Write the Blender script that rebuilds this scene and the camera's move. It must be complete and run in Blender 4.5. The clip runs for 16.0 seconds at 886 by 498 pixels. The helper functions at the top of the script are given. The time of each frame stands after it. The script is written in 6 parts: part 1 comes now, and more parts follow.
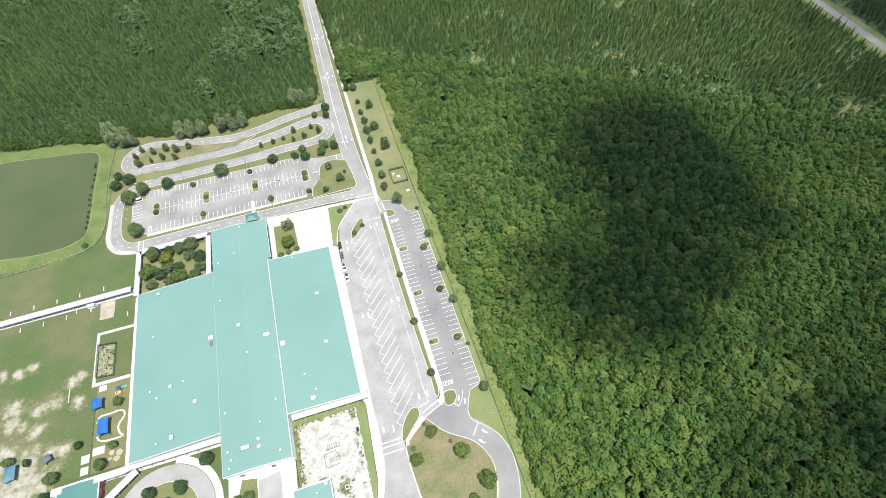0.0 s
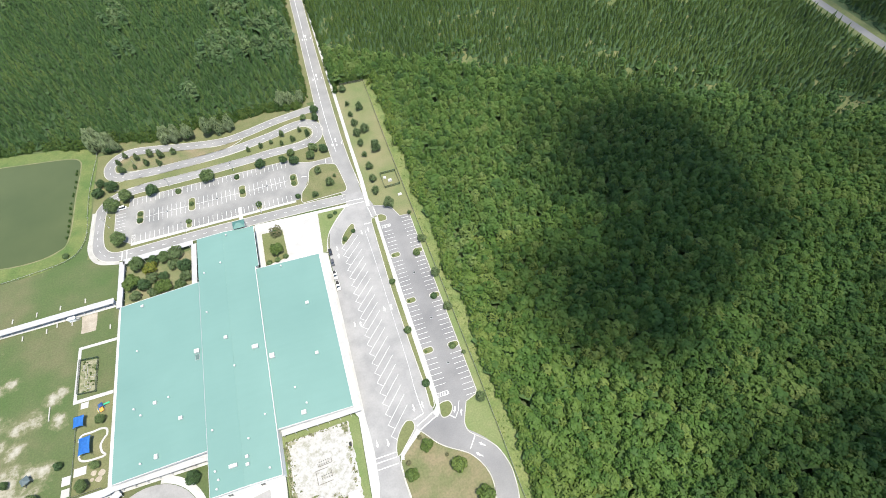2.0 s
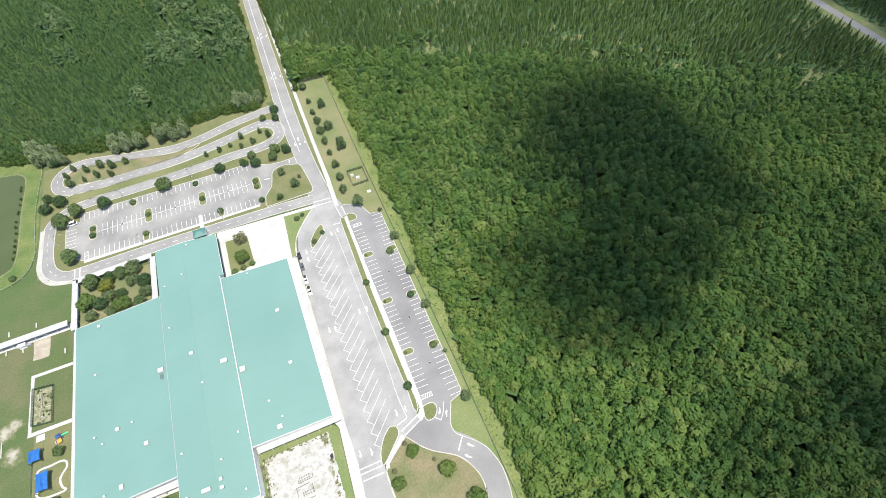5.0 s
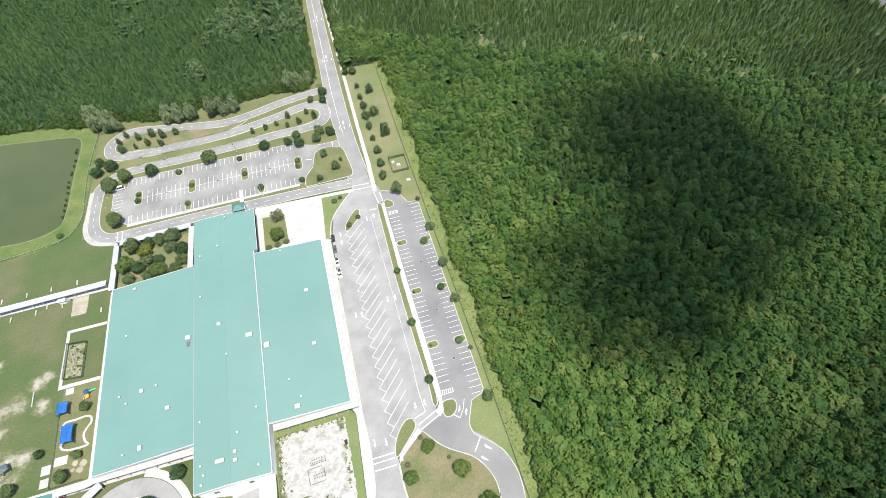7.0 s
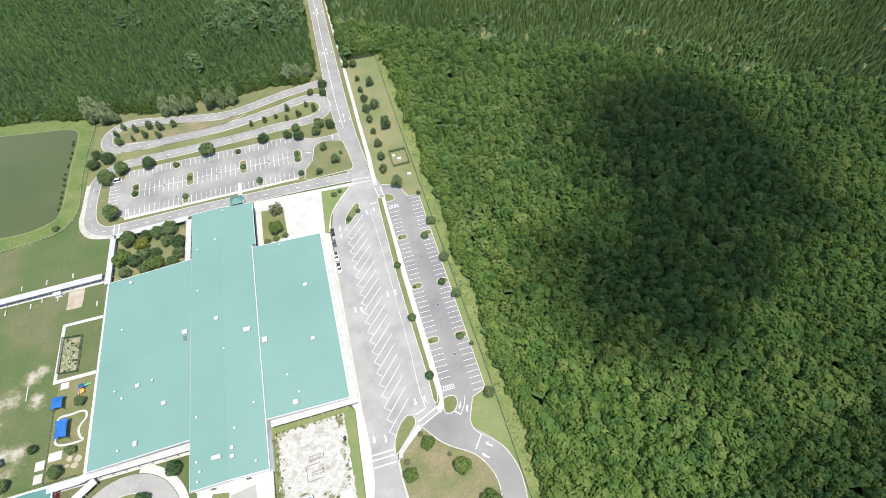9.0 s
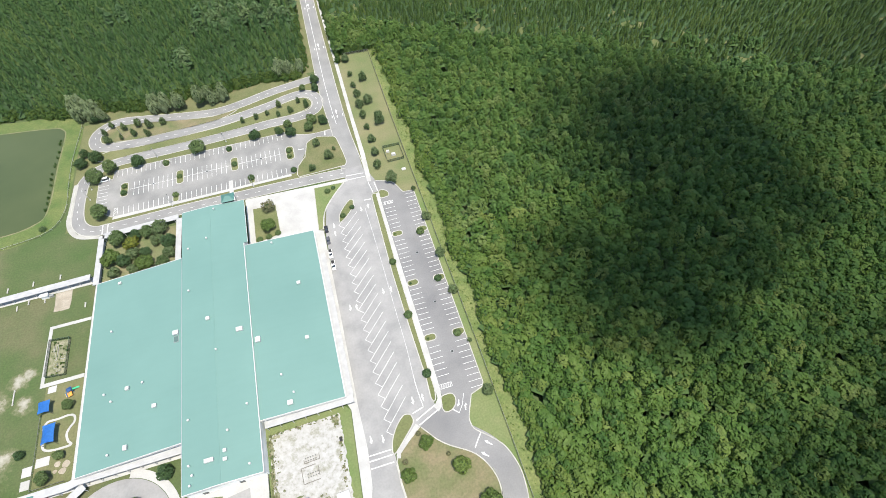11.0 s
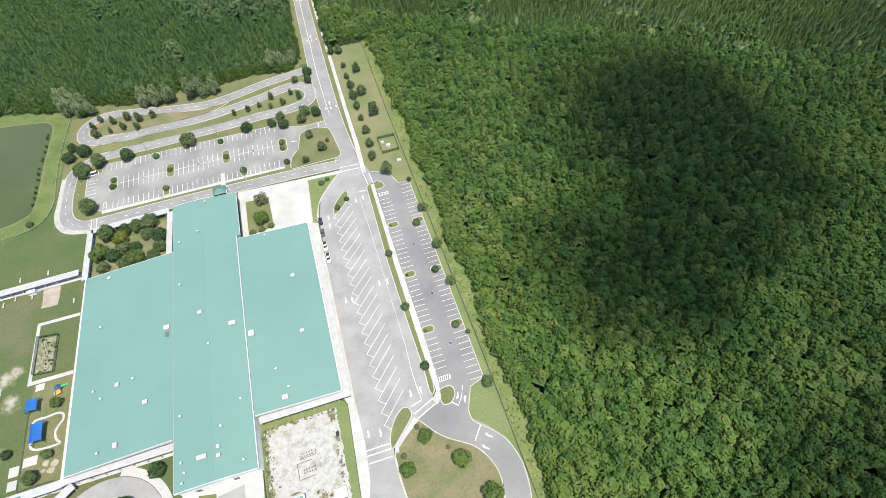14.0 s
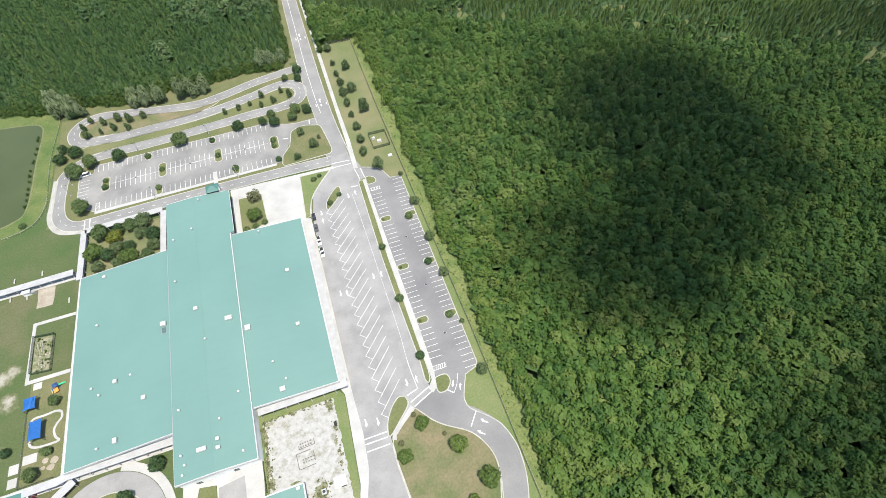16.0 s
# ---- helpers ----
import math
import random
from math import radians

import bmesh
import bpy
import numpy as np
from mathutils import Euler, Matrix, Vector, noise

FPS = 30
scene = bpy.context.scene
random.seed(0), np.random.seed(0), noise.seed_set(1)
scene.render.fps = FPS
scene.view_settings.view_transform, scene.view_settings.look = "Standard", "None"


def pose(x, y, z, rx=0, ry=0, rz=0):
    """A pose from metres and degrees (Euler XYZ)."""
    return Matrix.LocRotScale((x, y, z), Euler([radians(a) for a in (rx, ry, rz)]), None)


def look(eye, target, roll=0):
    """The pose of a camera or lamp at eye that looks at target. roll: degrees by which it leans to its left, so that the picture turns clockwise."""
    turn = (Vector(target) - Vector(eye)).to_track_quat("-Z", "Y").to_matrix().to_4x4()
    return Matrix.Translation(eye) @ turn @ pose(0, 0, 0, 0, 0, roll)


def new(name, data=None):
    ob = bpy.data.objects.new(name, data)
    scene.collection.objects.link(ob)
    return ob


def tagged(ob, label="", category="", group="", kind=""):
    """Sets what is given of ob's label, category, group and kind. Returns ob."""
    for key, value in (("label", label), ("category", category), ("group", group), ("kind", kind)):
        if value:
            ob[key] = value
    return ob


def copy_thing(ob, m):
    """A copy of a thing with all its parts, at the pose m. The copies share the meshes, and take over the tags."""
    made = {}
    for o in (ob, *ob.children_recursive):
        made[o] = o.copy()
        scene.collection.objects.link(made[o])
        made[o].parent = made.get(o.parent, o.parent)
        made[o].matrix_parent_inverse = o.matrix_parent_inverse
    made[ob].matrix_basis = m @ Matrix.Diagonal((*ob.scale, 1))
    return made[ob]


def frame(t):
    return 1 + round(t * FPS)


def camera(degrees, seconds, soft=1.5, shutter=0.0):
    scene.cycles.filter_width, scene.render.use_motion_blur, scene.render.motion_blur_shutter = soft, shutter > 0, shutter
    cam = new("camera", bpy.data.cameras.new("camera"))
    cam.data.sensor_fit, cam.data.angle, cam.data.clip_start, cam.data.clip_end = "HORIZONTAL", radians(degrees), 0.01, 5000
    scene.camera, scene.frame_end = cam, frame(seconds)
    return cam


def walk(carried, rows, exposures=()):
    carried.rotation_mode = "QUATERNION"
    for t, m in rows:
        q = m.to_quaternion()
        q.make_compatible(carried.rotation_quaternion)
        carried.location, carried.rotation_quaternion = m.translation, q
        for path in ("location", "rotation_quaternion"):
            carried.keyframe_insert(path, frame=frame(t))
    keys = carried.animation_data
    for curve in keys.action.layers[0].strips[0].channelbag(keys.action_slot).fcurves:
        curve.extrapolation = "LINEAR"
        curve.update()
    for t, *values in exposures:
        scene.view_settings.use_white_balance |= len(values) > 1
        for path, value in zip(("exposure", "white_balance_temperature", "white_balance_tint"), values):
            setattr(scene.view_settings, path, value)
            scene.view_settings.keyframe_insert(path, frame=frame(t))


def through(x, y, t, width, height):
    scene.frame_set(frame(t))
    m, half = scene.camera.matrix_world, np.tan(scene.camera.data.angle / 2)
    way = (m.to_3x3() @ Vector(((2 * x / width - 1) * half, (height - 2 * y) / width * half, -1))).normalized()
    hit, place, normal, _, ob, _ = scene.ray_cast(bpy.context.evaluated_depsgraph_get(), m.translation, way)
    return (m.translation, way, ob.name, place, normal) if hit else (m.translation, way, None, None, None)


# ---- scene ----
# camera: seconds, eye, angle up from straight down, twist in the picture, heading
cam = camera(82.12, 16.0, soft=0.85)
EXPO = 0.82
ROWS = [
    (0.00, -0.00, 0.00, 235.20, 36.037, -3.484, -14.390),
    (0.50, 0.77, 1.76, 234.25, 36.044, -3.596, -14.328),
    (1.00, 1.48, 3.51, 232.90, 36.064, -3.588, -14.322),
    (1.50, 1.94, 5.14, 231.65, 36.041, -3.607, -14.369),
    (2.00, 2.43, 6.59, 230.52, 36.005, -3.461, -15.452),
    (2.50, 2.75, 7.60, 229.08, 36.013, -3.405, -16.083),
    (3.00, 3.07, 8.74, 228.00, 35.845, -3.211, -18.461),
    (3.20, 2.98, 9.47, 227.33, 35.793, -3.056, -20.864),
    (3.50, 3.30, 9.67, 226.29, 35.775, -3.151, -22.200),
    (5.30, 5.23, 10.86, 220.02, 35.666, -3.722, -19.100),
    (5.50, 5.45, 10.99, 219.32, 35.654, -3.785, -18.565),
    (6.00, 6.29, 11.26, 217.44, 35.677, -3.907, -16.646),
    (6.50, 6.21, 11.63, 214.92, 35.838, -4.147, -16.548),
    (7.00, 6.32, 11.40, 213.81, 35.931, -4.250, -12.728),
    (7.50, 6.04, 11.12, 212.98, 36.088, -4.435, -8.980),
    (8.00, 5.78, 11.60, 212.24, 35.906, -4.188, -10.422),
    (8.50, 5.91, 12.70, 211.04, 35.753, -4.089, -11.371),
    (9.00, 5.84, 12.52, 210.07, 35.645, -3.968, -12.727),
    (9.50, 6.03, 13.11, 208.56, 35.689, -4.109, -14.206),
    (9.70, 6.08, 13.32, 208.02, 35.680, -4.080, -13.020),
    (9.95, 6.04, 13.36, 207.47, 35.664, -4.074, -12.300),
    (11.80, 5.73, 13.71, 203.40, 35.546, -4.026, -14.300),
    (12.00, 5.70, 13.75, 202.95, 35.533, -4.020, -14.288),
    (12.50, 6.02, 14.25, 201.94, 35.435, -4.115, -14.357),
    (13.00, 5.52, 14.00, 200.83, 35.525, -3.997, -14.485),
    (13.50, 5.25, 13.71, 199.73, 35.504, -3.994, -14.036),
    (14.00, 5.08, 13.31, 199.13, 35.458, -4.046, -14.250),
    (14.50, 4.63, 12.61, 199.47, 35.320, -3.817, -15.296),
    (15.00, 4.42, 11.53, 199.30, 35.347, -3.900, -15.860),
    (15.50, 3.91, 10.06, 199.60, 35.392, -3.944, -15.872),
    (16.00, 3.61, 8.41, 199.68, 35.403, -4.154, -15.640),
]
walk(cam, [(t, pose(x, y, z, 0, 0, yaw) @ pose(0, 0, 0, up, 0, 0) @ pose(0, 0, 0, 0, 0, twist)) for t, x, y, z, up, twist, yaw in ROWS],
     exposures=[(0.0, EXPO, 6800, 8.5), (8.5, EXPO - 0.08, 6800, 8.5), (12.0, EXPO - 0.15, 6800, 8.5), (16.0, EXPO - 0.18, 6800, 8.5)])

# ---- sky and sun: high summer sun from the south-south-east ----
SUN_EL, SUN_AZ = 73.0, 160.0          # azimuth clockwise from +y
SUN_DIR = Vector((math.sin(radians(SUN_AZ)) * math.cos(radians(SUN_EL)),
                  math.cos(radians(SUN_AZ)) * math.cos(radians(SUN_EL)), math.sin(radians(SUN_EL))))
world = bpy.data.worlds.new("sky")
scene.world = world
world.use_nodes = True
wn = world.node_tree.nodes
sky = wn.new("ShaderNodeTexSky")
sky.sky_type, sky.sun_disc = "NISHITA", False
sky.sun_elevation, sky.sun_rotation = radians(SUN_EL), radians(SUN_AZ)
wn["Background"].inputs["Strength"].default_value = 0.15
world.node_tree.links.new(sky.outputs[0], wn["Background"].inputs["Color"])
sun_data = bpy.data.lights.new("sun", "SUN")
sun_data.energy, sun_data.angle, sun_data.color = 4.18, radians(0.53), (1.0, 0.955, 0.87)
sun = new("sun", sun_data)
sun.matrix_world = look(SUN_DIR * 900, (0, 0, 0))

# ---- materials ----
def material(name, rough=0.8, metal=0.0):
    m = bpy.data.materials.new(name)
    m.use_nodes = True
    b = m.node_tree.nodes["Principled BSDF"]
    b.inputs["Roughness"].default_value, b.inputs["Metallic"].default_value = rough, metal
    return m, m.node_tree.nodes, m.node_tree.links, b


def ramp(nodes, stops):
    r = nodes.new("ShaderNodeValToRGB")
    e = r.color_ramp.elements
    while len(e) < len(stops):
        e.new(0.5)
    for k, (p, c) in zip(e, stops):
        k.position, k.color = p, (*c, 1)
    return r


def noise_node(nodes, links, scale, detail=4.0, rough=0.55, vec=None):
    n = nodes.new("ShaderNodeTexNoise")
    n.inputs["Scale"].default_value, n.inputs["Detail"].default_value, n.inputs["Roughness"].default_value = scale, detail, rough
    if vec is None:
        vec = nodes.new("ShaderNodeNewGeometry").outputs["Position"]
    links.new(vec, n.inputs["Vector"])
    return n


def mixed(nodes, links, a, b, fac, mode="MIX"):
    """Mix of two colours; a, b and fac may be sockets or values."""
    x = nodes.new("ShaderNodeMix")
    x.data_type, x.blend_type = "RGBA", mode
    for sock, v in ((x.inputs[0], fac), (x.inputs[6], a), (x.inputs[7], b)):
        if isinstance(v, bpy.types.NodeSocket):
            links.new(v, sock)
        else:
            sock.default_value = (*v, 1) if isinstance(v, tuple) else v
    return x.outputs[2]


def two_scale(name, dark, light, big=0.08, fine=2.5, rough=0.85, contrast=0.25, bump=0.15, bump_at=6.0, metal=0.0):
    """A surface that varies in broad blotches and in fine grain."""
    m, n, l, b = material(name, rough, metal)
    n1, n2 = noise_node(n, l, big, 5.0), noise_node(n, l, fine, 3.0)
    r1 = ramp(n, [(0.32, dark), (0.68, light)])
    l.new(n1.outputs["Fac"], r1.inputs[0])
    r2 = ramp(n, [(0.25, (1 - contrast,) * 3), (0.75, (1 + contrast * 0.6,) * 3)])
    l.new(n2.outputs["Fac"], r2.inputs[0])
    l.new(mixed(n, l, r1.outputs[0], r2.outputs[0], 1.0, "MULTIPLY"), b.inputs["Base Color"])
    if bump:
        bp = n.new("ShaderNodeBump")
        bp.inputs["Strength"].default_value, bp.inputs["Distance"].default_value = bump, 0.05
        l.new(noise_node(n, l, bump_at, 2.0).outputs["Fac"], bp.inputs["Height"])
        l.new(bp.outputs[0], b.inputs["Normal"])
    return m


def foliage(name, stops, through=0.3, blotch=0.02, spread=0.33, grain=0.0):
    """Leaves: one tone a tree (the mesh's own 'tint'), one a clump, and broad drifts over the stand."""
    m, n, l, b = material(name, 0.62)
    at = n.new("ShaderNodeAttribute")
    at.attribute_name = "tint"
    geo = n.new("ShaderNodeNewGeometry")
    drift = noise_node(n, l, blotch, 3.0)
    add = n.new("ShaderNodeMath")
    add.operation = "MULTIPLY_ADD"
    l.new(drift.outputs["Fac"], add.inputs[0])
    add.inputs[1].default_value = 0.9
    mul = n.new("ShaderNodeMath")
    mul.operation = "MULTIPLY_ADD"
    l.new(at.outputs["Fac"], mul.inputs[0])
    mul.inputs[1].default_value, mul.inputs[2].default_value = 0.8, -0.36
    l.new(mul.outputs[0], add.inputs[2])
    r = ramp(n, stops)
    l.new(add.outputs[0], r.inputs[0])
    isl = ramp(n, [(0.0, (1 - spread, 1 - spread, 1.02 - spread)), (1.0, (1 + spread, 1 + spread, 0.95 + spread))])
    l.new(geo.outputs["Random Per Island"], isl.inputs[0])
    col = mixed(n, l, r.outputs[0], isl.outputs[0], 1.0, "MULTIPLY")
    if grain:
        tuft = ramp(n, [(0.3, (1 - grain,) * 3), (0.7, (1 + grain,) * 3)])
        l.new(noise_node(n, l, 1.1, 3.0, 0.6).outputs["Fac"], tuft.inputs[0])
        col = mixed(n, l, col, tuft.outputs[0], 1.0, "MULTIPLY")
    l.new(col, b.inputs["Base Color"])
    b.inputs["Specular IOR Level"].default_value = 0.25
    t = n.new("ShaderNodeBsdfTranslucent")
    l.new(mixed(n, l, col, (1.2, 1.2, 0.66), 1.0, "MULTIPLY"), t.inputs["Color"])
    mx = n.new("ShaderNodeMixShader")
    mx.inputs[0].default_value = through
    l.new(b.outputs[0], mx.inputs[1]), l.new(t.outputs[0], mx.inputs[2])
    l.new(mx.outputs[0], n["Material Output"].inputs["Surface"])
    return m


def plain(name, color, rough=0.6, metal=0.0, vary=0.12, scale=1.2):
    d = tuple(c * (1 - vary) for c in color)
    u = tuple(min(1.0, c * (1 + vary)) for c in color)
    return two_scale(name, d, u, scale, scale * 9, rough, 0.06, 0.0, 6.0, metal)


M_ASPHALT = two_scale("worn asphalt", (0.206, 0.206, 0.207), (0.284, 0.281, 0.277), 0.10, 1.2, 0.9, 0.09, 0.2, 9.0)
M_ASPHALT_DARK = two_scale("newer asphalt", (0.15, 0.15, 0.154), (0.218, 0.217, 0.217), 0.05, 1.8, 0.9, 0.12, 0.2, 9.0)
M_ROAD = two_scale("road asphalt", (0.182, 0.182, 0.182), (0.245, 0.244, 0.240), 0.07, 2.0, 0.9, 0.12, 0.2, 9.0)
M_ROADSIDE = two_scale("pale roadside lawn", (0.108, 0.142, 0.052), (0.192, 0.176, 0.096), 0.045, 1.3, 0.95, 0.2, 0.4, 4.0)
M_FRESH = two_scale("fresh lawn", (0.105, 0.155, 0.050), (0.165, 0.182, 0.080), 0.07, 1.3, 0.95, 0.2, 0.4, 4.0)
M_FARROAD = two_scale("old country road asphalt", (0.125, 0.127, 0.126), (0.17, 0.17, 0.168), 0.05, 1.0, 0.9, 0.1, 0.1, 6.0)
M_FRONT = two_scale("sun-faded asphalt", (0.165, 0.166, 0.165), (0.255, 0.253, 0.245), 0.07, 1.8, 0.9, 0.12, 0.2, 9.0)
M_CONCRETE = two_scale("sun-bleached concrete", (0.33, 0.328, 0.318), (0.425, 0.423, 0.412), 0.12, 2.2, 0.85, 0.08, 0.1, 8.0)
M_WALKWAY = two_scale("weathered pavement concrete", (0.29, 0.285, 0.262), (0.37, 0.365, 0.34), 0.2, 2.2, 0.88, 0.1, 0.1, 8.0)
M_KERB = two_scale("kerb concrete", (0.31, 0.305, 0.28), (0.42, 0.41, 0.38), 0.3, 3.0, 0.88, 0.12, 0.1, 8.0)
M_PAINT = two_scale("road paint", (0.50, 0.50, 0.50), (0.68, 0.68, 0.67), 0.6, 5.0, 0.7, 0.12, 0.0)
M_PAINT_WORN = two_scale("worn road paint", (0.27, 0.27, 0.27), (0.52, 0.52, 0.515), 0.35, 3.0, 0.8, 0.3, 0.0)
M_LAWN = two_scale("mown lawn", (0.098, 0.120, 0.042), (0.150, 0.155, 0.070), 0.045, 1.3, 0.95, 0.25, 0.5, 4.0)
M_DRY = two_scale("dry lawn", (0.092, 0.120, 0.044), (0.196, 0.162, 0.098), 0.09, 1.1, 0.95, 0.22, 0.5, 4.0)
M_MOWN = two_scale("olive mown grass", (0.100, 0.118, 0.044), (0.142, 0.142, 0.066), 0.06, 1.3, 0.95, 0.25, 0.5, 4.0)
M_STRAW = two_scale("straw-flecked grass", (0.098, 0.118, 0.044), (0.152, 0.145, 0.072), 0.10, 1.2, 0.95, 0.25, 0.5, 4.0)
M_LUSH = two_scale("rank green grass", (0.092, 0.140, 0.040), (0.170, 0.190, 0.070), 0.12, 1.0, 0.95, 0.35, 0.8, 2.0)
M_WEEDY = two_scale("thin weeds on sand", (0.095, 0.118, 0.045), (0.27, 0.255, 0.185), 0.5, 1.6, 0.95, 0.3, 0.5, 3.0)
M_BANK = two_scale("lush bank grass", (0.062, 0.112, 0.026), (0.135, 0.158, 0.052), 0.09, 1.0, 0.95, 0.35, 0.8, 2.0)
M_SCRUB = two_scale("low green scrub", (0.070, 0.105, 0.030), (0.140, 0.142, 0.060), 0.09, 0.9, 0.95, 0.35, 0.8, 2.0)
M_LITTER = two_scale("woodland floor", (0.046, 0.080, 0.027), (0.080, 0.112, 0.042), 0.15, 1.2, 0.95, 0.3, 0.6, 2.0)
M_MULCH = two_scale("leaf mulch", (0.100, 0.128, 0.050), (0.190, 0.175, 0.098), 0.12, 1.6, 0.95, 0.3, 0.5, 3.0)
M_SAND = two_scale("pale sand", (0.25, 0.215, 0.165), (0.37, 0.335, 0.28), 0.2, 1.5, 0.95, 0.2, 0.4, 3.0)
M_WALL = two_scale("white stucco", (0.68, 0.68, 0.66), (0.78, 0.78, 0.76), 0.3, 4.0, 0.85, 0.06, 0.1, 20.0)
M_WALKROOF = plain("dull white roof sheet", (0.36, 0.362, 0.365), 0.5, 0.0, 0.1, 0.4)
M_WHITE = plain("white painted metal", (0.47, 0.47, 0.465), 0.45, 0.0, 0.08)
M_GREYMETAL = plain("galvanised metal", (0.42, 0.43, 0.43), 0.45, 0.6)
M_DARKMETAL = plain("dark painted metal", (0.03, 0.035, 0.035), 0.5)
M_BARK = two_scale("bark", (0.09, 0.065, 0.045), (0.17, 0.13, 0.095), 2.0, 12.0, 0.95, 0.3, 0.6, 14.0)
M_GLASS = plain("dark glazing", (0.03, 0.04, 0.05), 0.08)
M_RUBBER = plain("black rubber", (0.02, 0.02, 0.02), 0.8)
M_BLUE = plain("blue shade cloth", (0.03, 0.19, 0.55), 0.75, 0.0, 0.1)


def roof_metal(name, dark, light):
    """Ribbed painted metal: faint streaks down the fall and chalky weathering."""
    m, n, l, b = material(name, 0.5)
    geo = n.new("ShaderNodeNewGeometry")
    mp = n.new("ShaderNodeMapping")
    mp.inputs["Scale"].default_value = (0.03, 0.5, 1.0)
    l.new(geo.outputs["Position"], mp.inputs["Vector"])
    streak = noise_node(n, l, 1.0, 4.0, 0.6, mp.outputs[0])
    cloudy = noise_node(n, l, 0.03, 4.0)
    r1 = ramp(n, [(0.3, dark), (0.7, light)])
    l.new(cloudy.outputs["Fac"], r1.inputs[0])
    r2 = ramp(n, [(0.3, (0.984, 0.984, 0.984)), (0.7, (1.012, 1.012, 1.012))])
    l.new(streak.outputs["Fac"], r2.inputs[0])
    l.new(mixed(n, l, r1.outputs[0], r2.outputs[0], 1.0, "MULTIPLY"), b.inputs["Base Color"])
    b.inputs["Specular IOR Level"].default_value = 0.35
    return m


M_ROOF = roof_metal("pale green metal roof", (0.117, 0.217, 0.198), (0.133, 0.240, 0.218))
M_ROOF_DARK = roof_metal("green metal roof", (0.054, 0.145, 0.134), (0.066, 0.165, 0.150))


def water_material():
    m, n, l, b = material("murky pond water", 0.2)
    b.inputs["Specular IOR Level"].default_value = 0.3
    c = ramp(n, [(0.3, (0.056, 0.075, 0.030)), (0.7, (0.072, 0.090, 0.037))])
    l.new(noise_node(n, l, 0.03, 3.0).outputs["Fac"], c.inputs[0])
    l.new(c.outputs[0], b.inputs["Base Color"])
    bp = n.new("ShaderNodeBump")
    bp.inputs["Strength"].default_value, bp.inputs["Distance"].default_value = 0.25, 0.05
    l.new(noise_node(n, l, 0.9, 3.0).outputs["Fac"], bp.inputs["Height"])
    l.new(bp.outputs[0], b.inputs["Normal"])
    return m


M_WATER = water_material()


def ground_material():
    """Rough grass, with worn pale sandy patches on the playing field."""
    m, n, l, b = material("field grass", 0.95)
    geo = n.new("ShaderNodeNewGeometry")
    broad = noise_node(n, l, 0.035, 5.0)
    base = ramp(n, [(0.34, (0.053, 0.092, 0.025)), (0.5, (0.073, 0.099, 0.036)), (0.64, (0.104, 0.109, 0.052))])
    l.new(broad.outputs["Fac"], base.inputs[0])
    fine = ramp(n, [(0.25, (0.75, 0.75, 0.75)), (0.75, (1.15, 1.15, 1.15))])
    l.new(noise_node(n, l, 1.2, 4.0).outputs["Fac"], fine.inputs[0])
    col = mixed(n, l, base.outputs[0], fine.outputs[0], 1.0, "MULTIPLY")
    # worn ground: distance from the middle of the play area, broken up by noise
    best = None
    for x, y, r in ((-182, 159.5, 4.5), (-175.4, 161.7, 4), (-189, 160.6, 3.5), (-154.7, 146.9, 4.5), (-151, 149.3, 3.5), (-180.6, 139.9, 6.5), (-180.8, 133.5, 6), (-176, 130, 4), (-168.7, 137, 5), (-168.7, 125.8, 5), (-161.6, 138.6, 4.5), (-151, 135, 4.5), (-181, 118, 8), (-169.4, 114, 7), (-161, 113, 5), (-154.8, 112.5, 5), (-176.0, 99.0, 17), (-164.8, 102.4, 10), (-187, 107, 14), (-171, 107, 11), (-197, 150, 6), (-206, 132, 9)):
        dist = n.new("ShaderNodeVectorMath")
        dist.operation = "DISTANCE"
        l.new(geo.outputs["Position"], dist.inputs[0])
        dist.inputs[1].default_value = (x, y, 0)
        reach = n.new("ShaderNodeMapRange")
        reach.inputs["From Min"].default_value, reach.inputs["From Max"].default_value = r * 0.3, r * 1.5
        reach.inputs["To Min"].default_value, reach.inputs["To Max"].default_value = 0.17, -0.22
        l.new(dist.outputs["Value"], reach.inputs["Value"])
        if best is None:
            best = reach.outputs[0]
        else:
            big = n.new("ShaderNodeMath")
            big.operation = "MAXIMUM"
            l.new(best, big.inputs[0]), l.new(reach.outputs[0], big.inputs[1])
            best = big.outputs[0]
    add = n.new("ShaderNodeMath")
    l.new(noise_node(n, l, 0.24, 7.0, 0.68).outputs["Fac"], add.inputs[0])
    l.new(best, add.inputs[1])
    trodden = ramp(n, [(0.40, (0, 0, 0)), (0.62, (0.8, 0.8, 0.8))])
    l.new(add.outputs[0], trodden.inputs[0])
    worn = ramp(n, [(0.54, (0, 0, 0)), (0.64, (0.45, 0.45, 0.45)), (0.78, (1, 1, 1))])
    l.new(add.outputs[0], worn.inputs[0])
    thin = mixed(n, l, col, (0.168, 0.158, 0.096), trodden.outputs[0])
    l.new(mixed(n, l, thin, (0.31, 0.30, 0.255), worn.outputs[0]), b.inputs["Base Color"])
    bp = n.new("ShaderNodeBump")
    bp.inputs["Strength"].default_value, bp.inputs["Distance"].default_value = 0.6, 0.06
    l.new(noise_node(n, l, 3.0, 3.0).outputs["Fac"], bp.inputs["Height"])
    l.new(bp.outputs[0], b.inputs["Normal"])
    return m


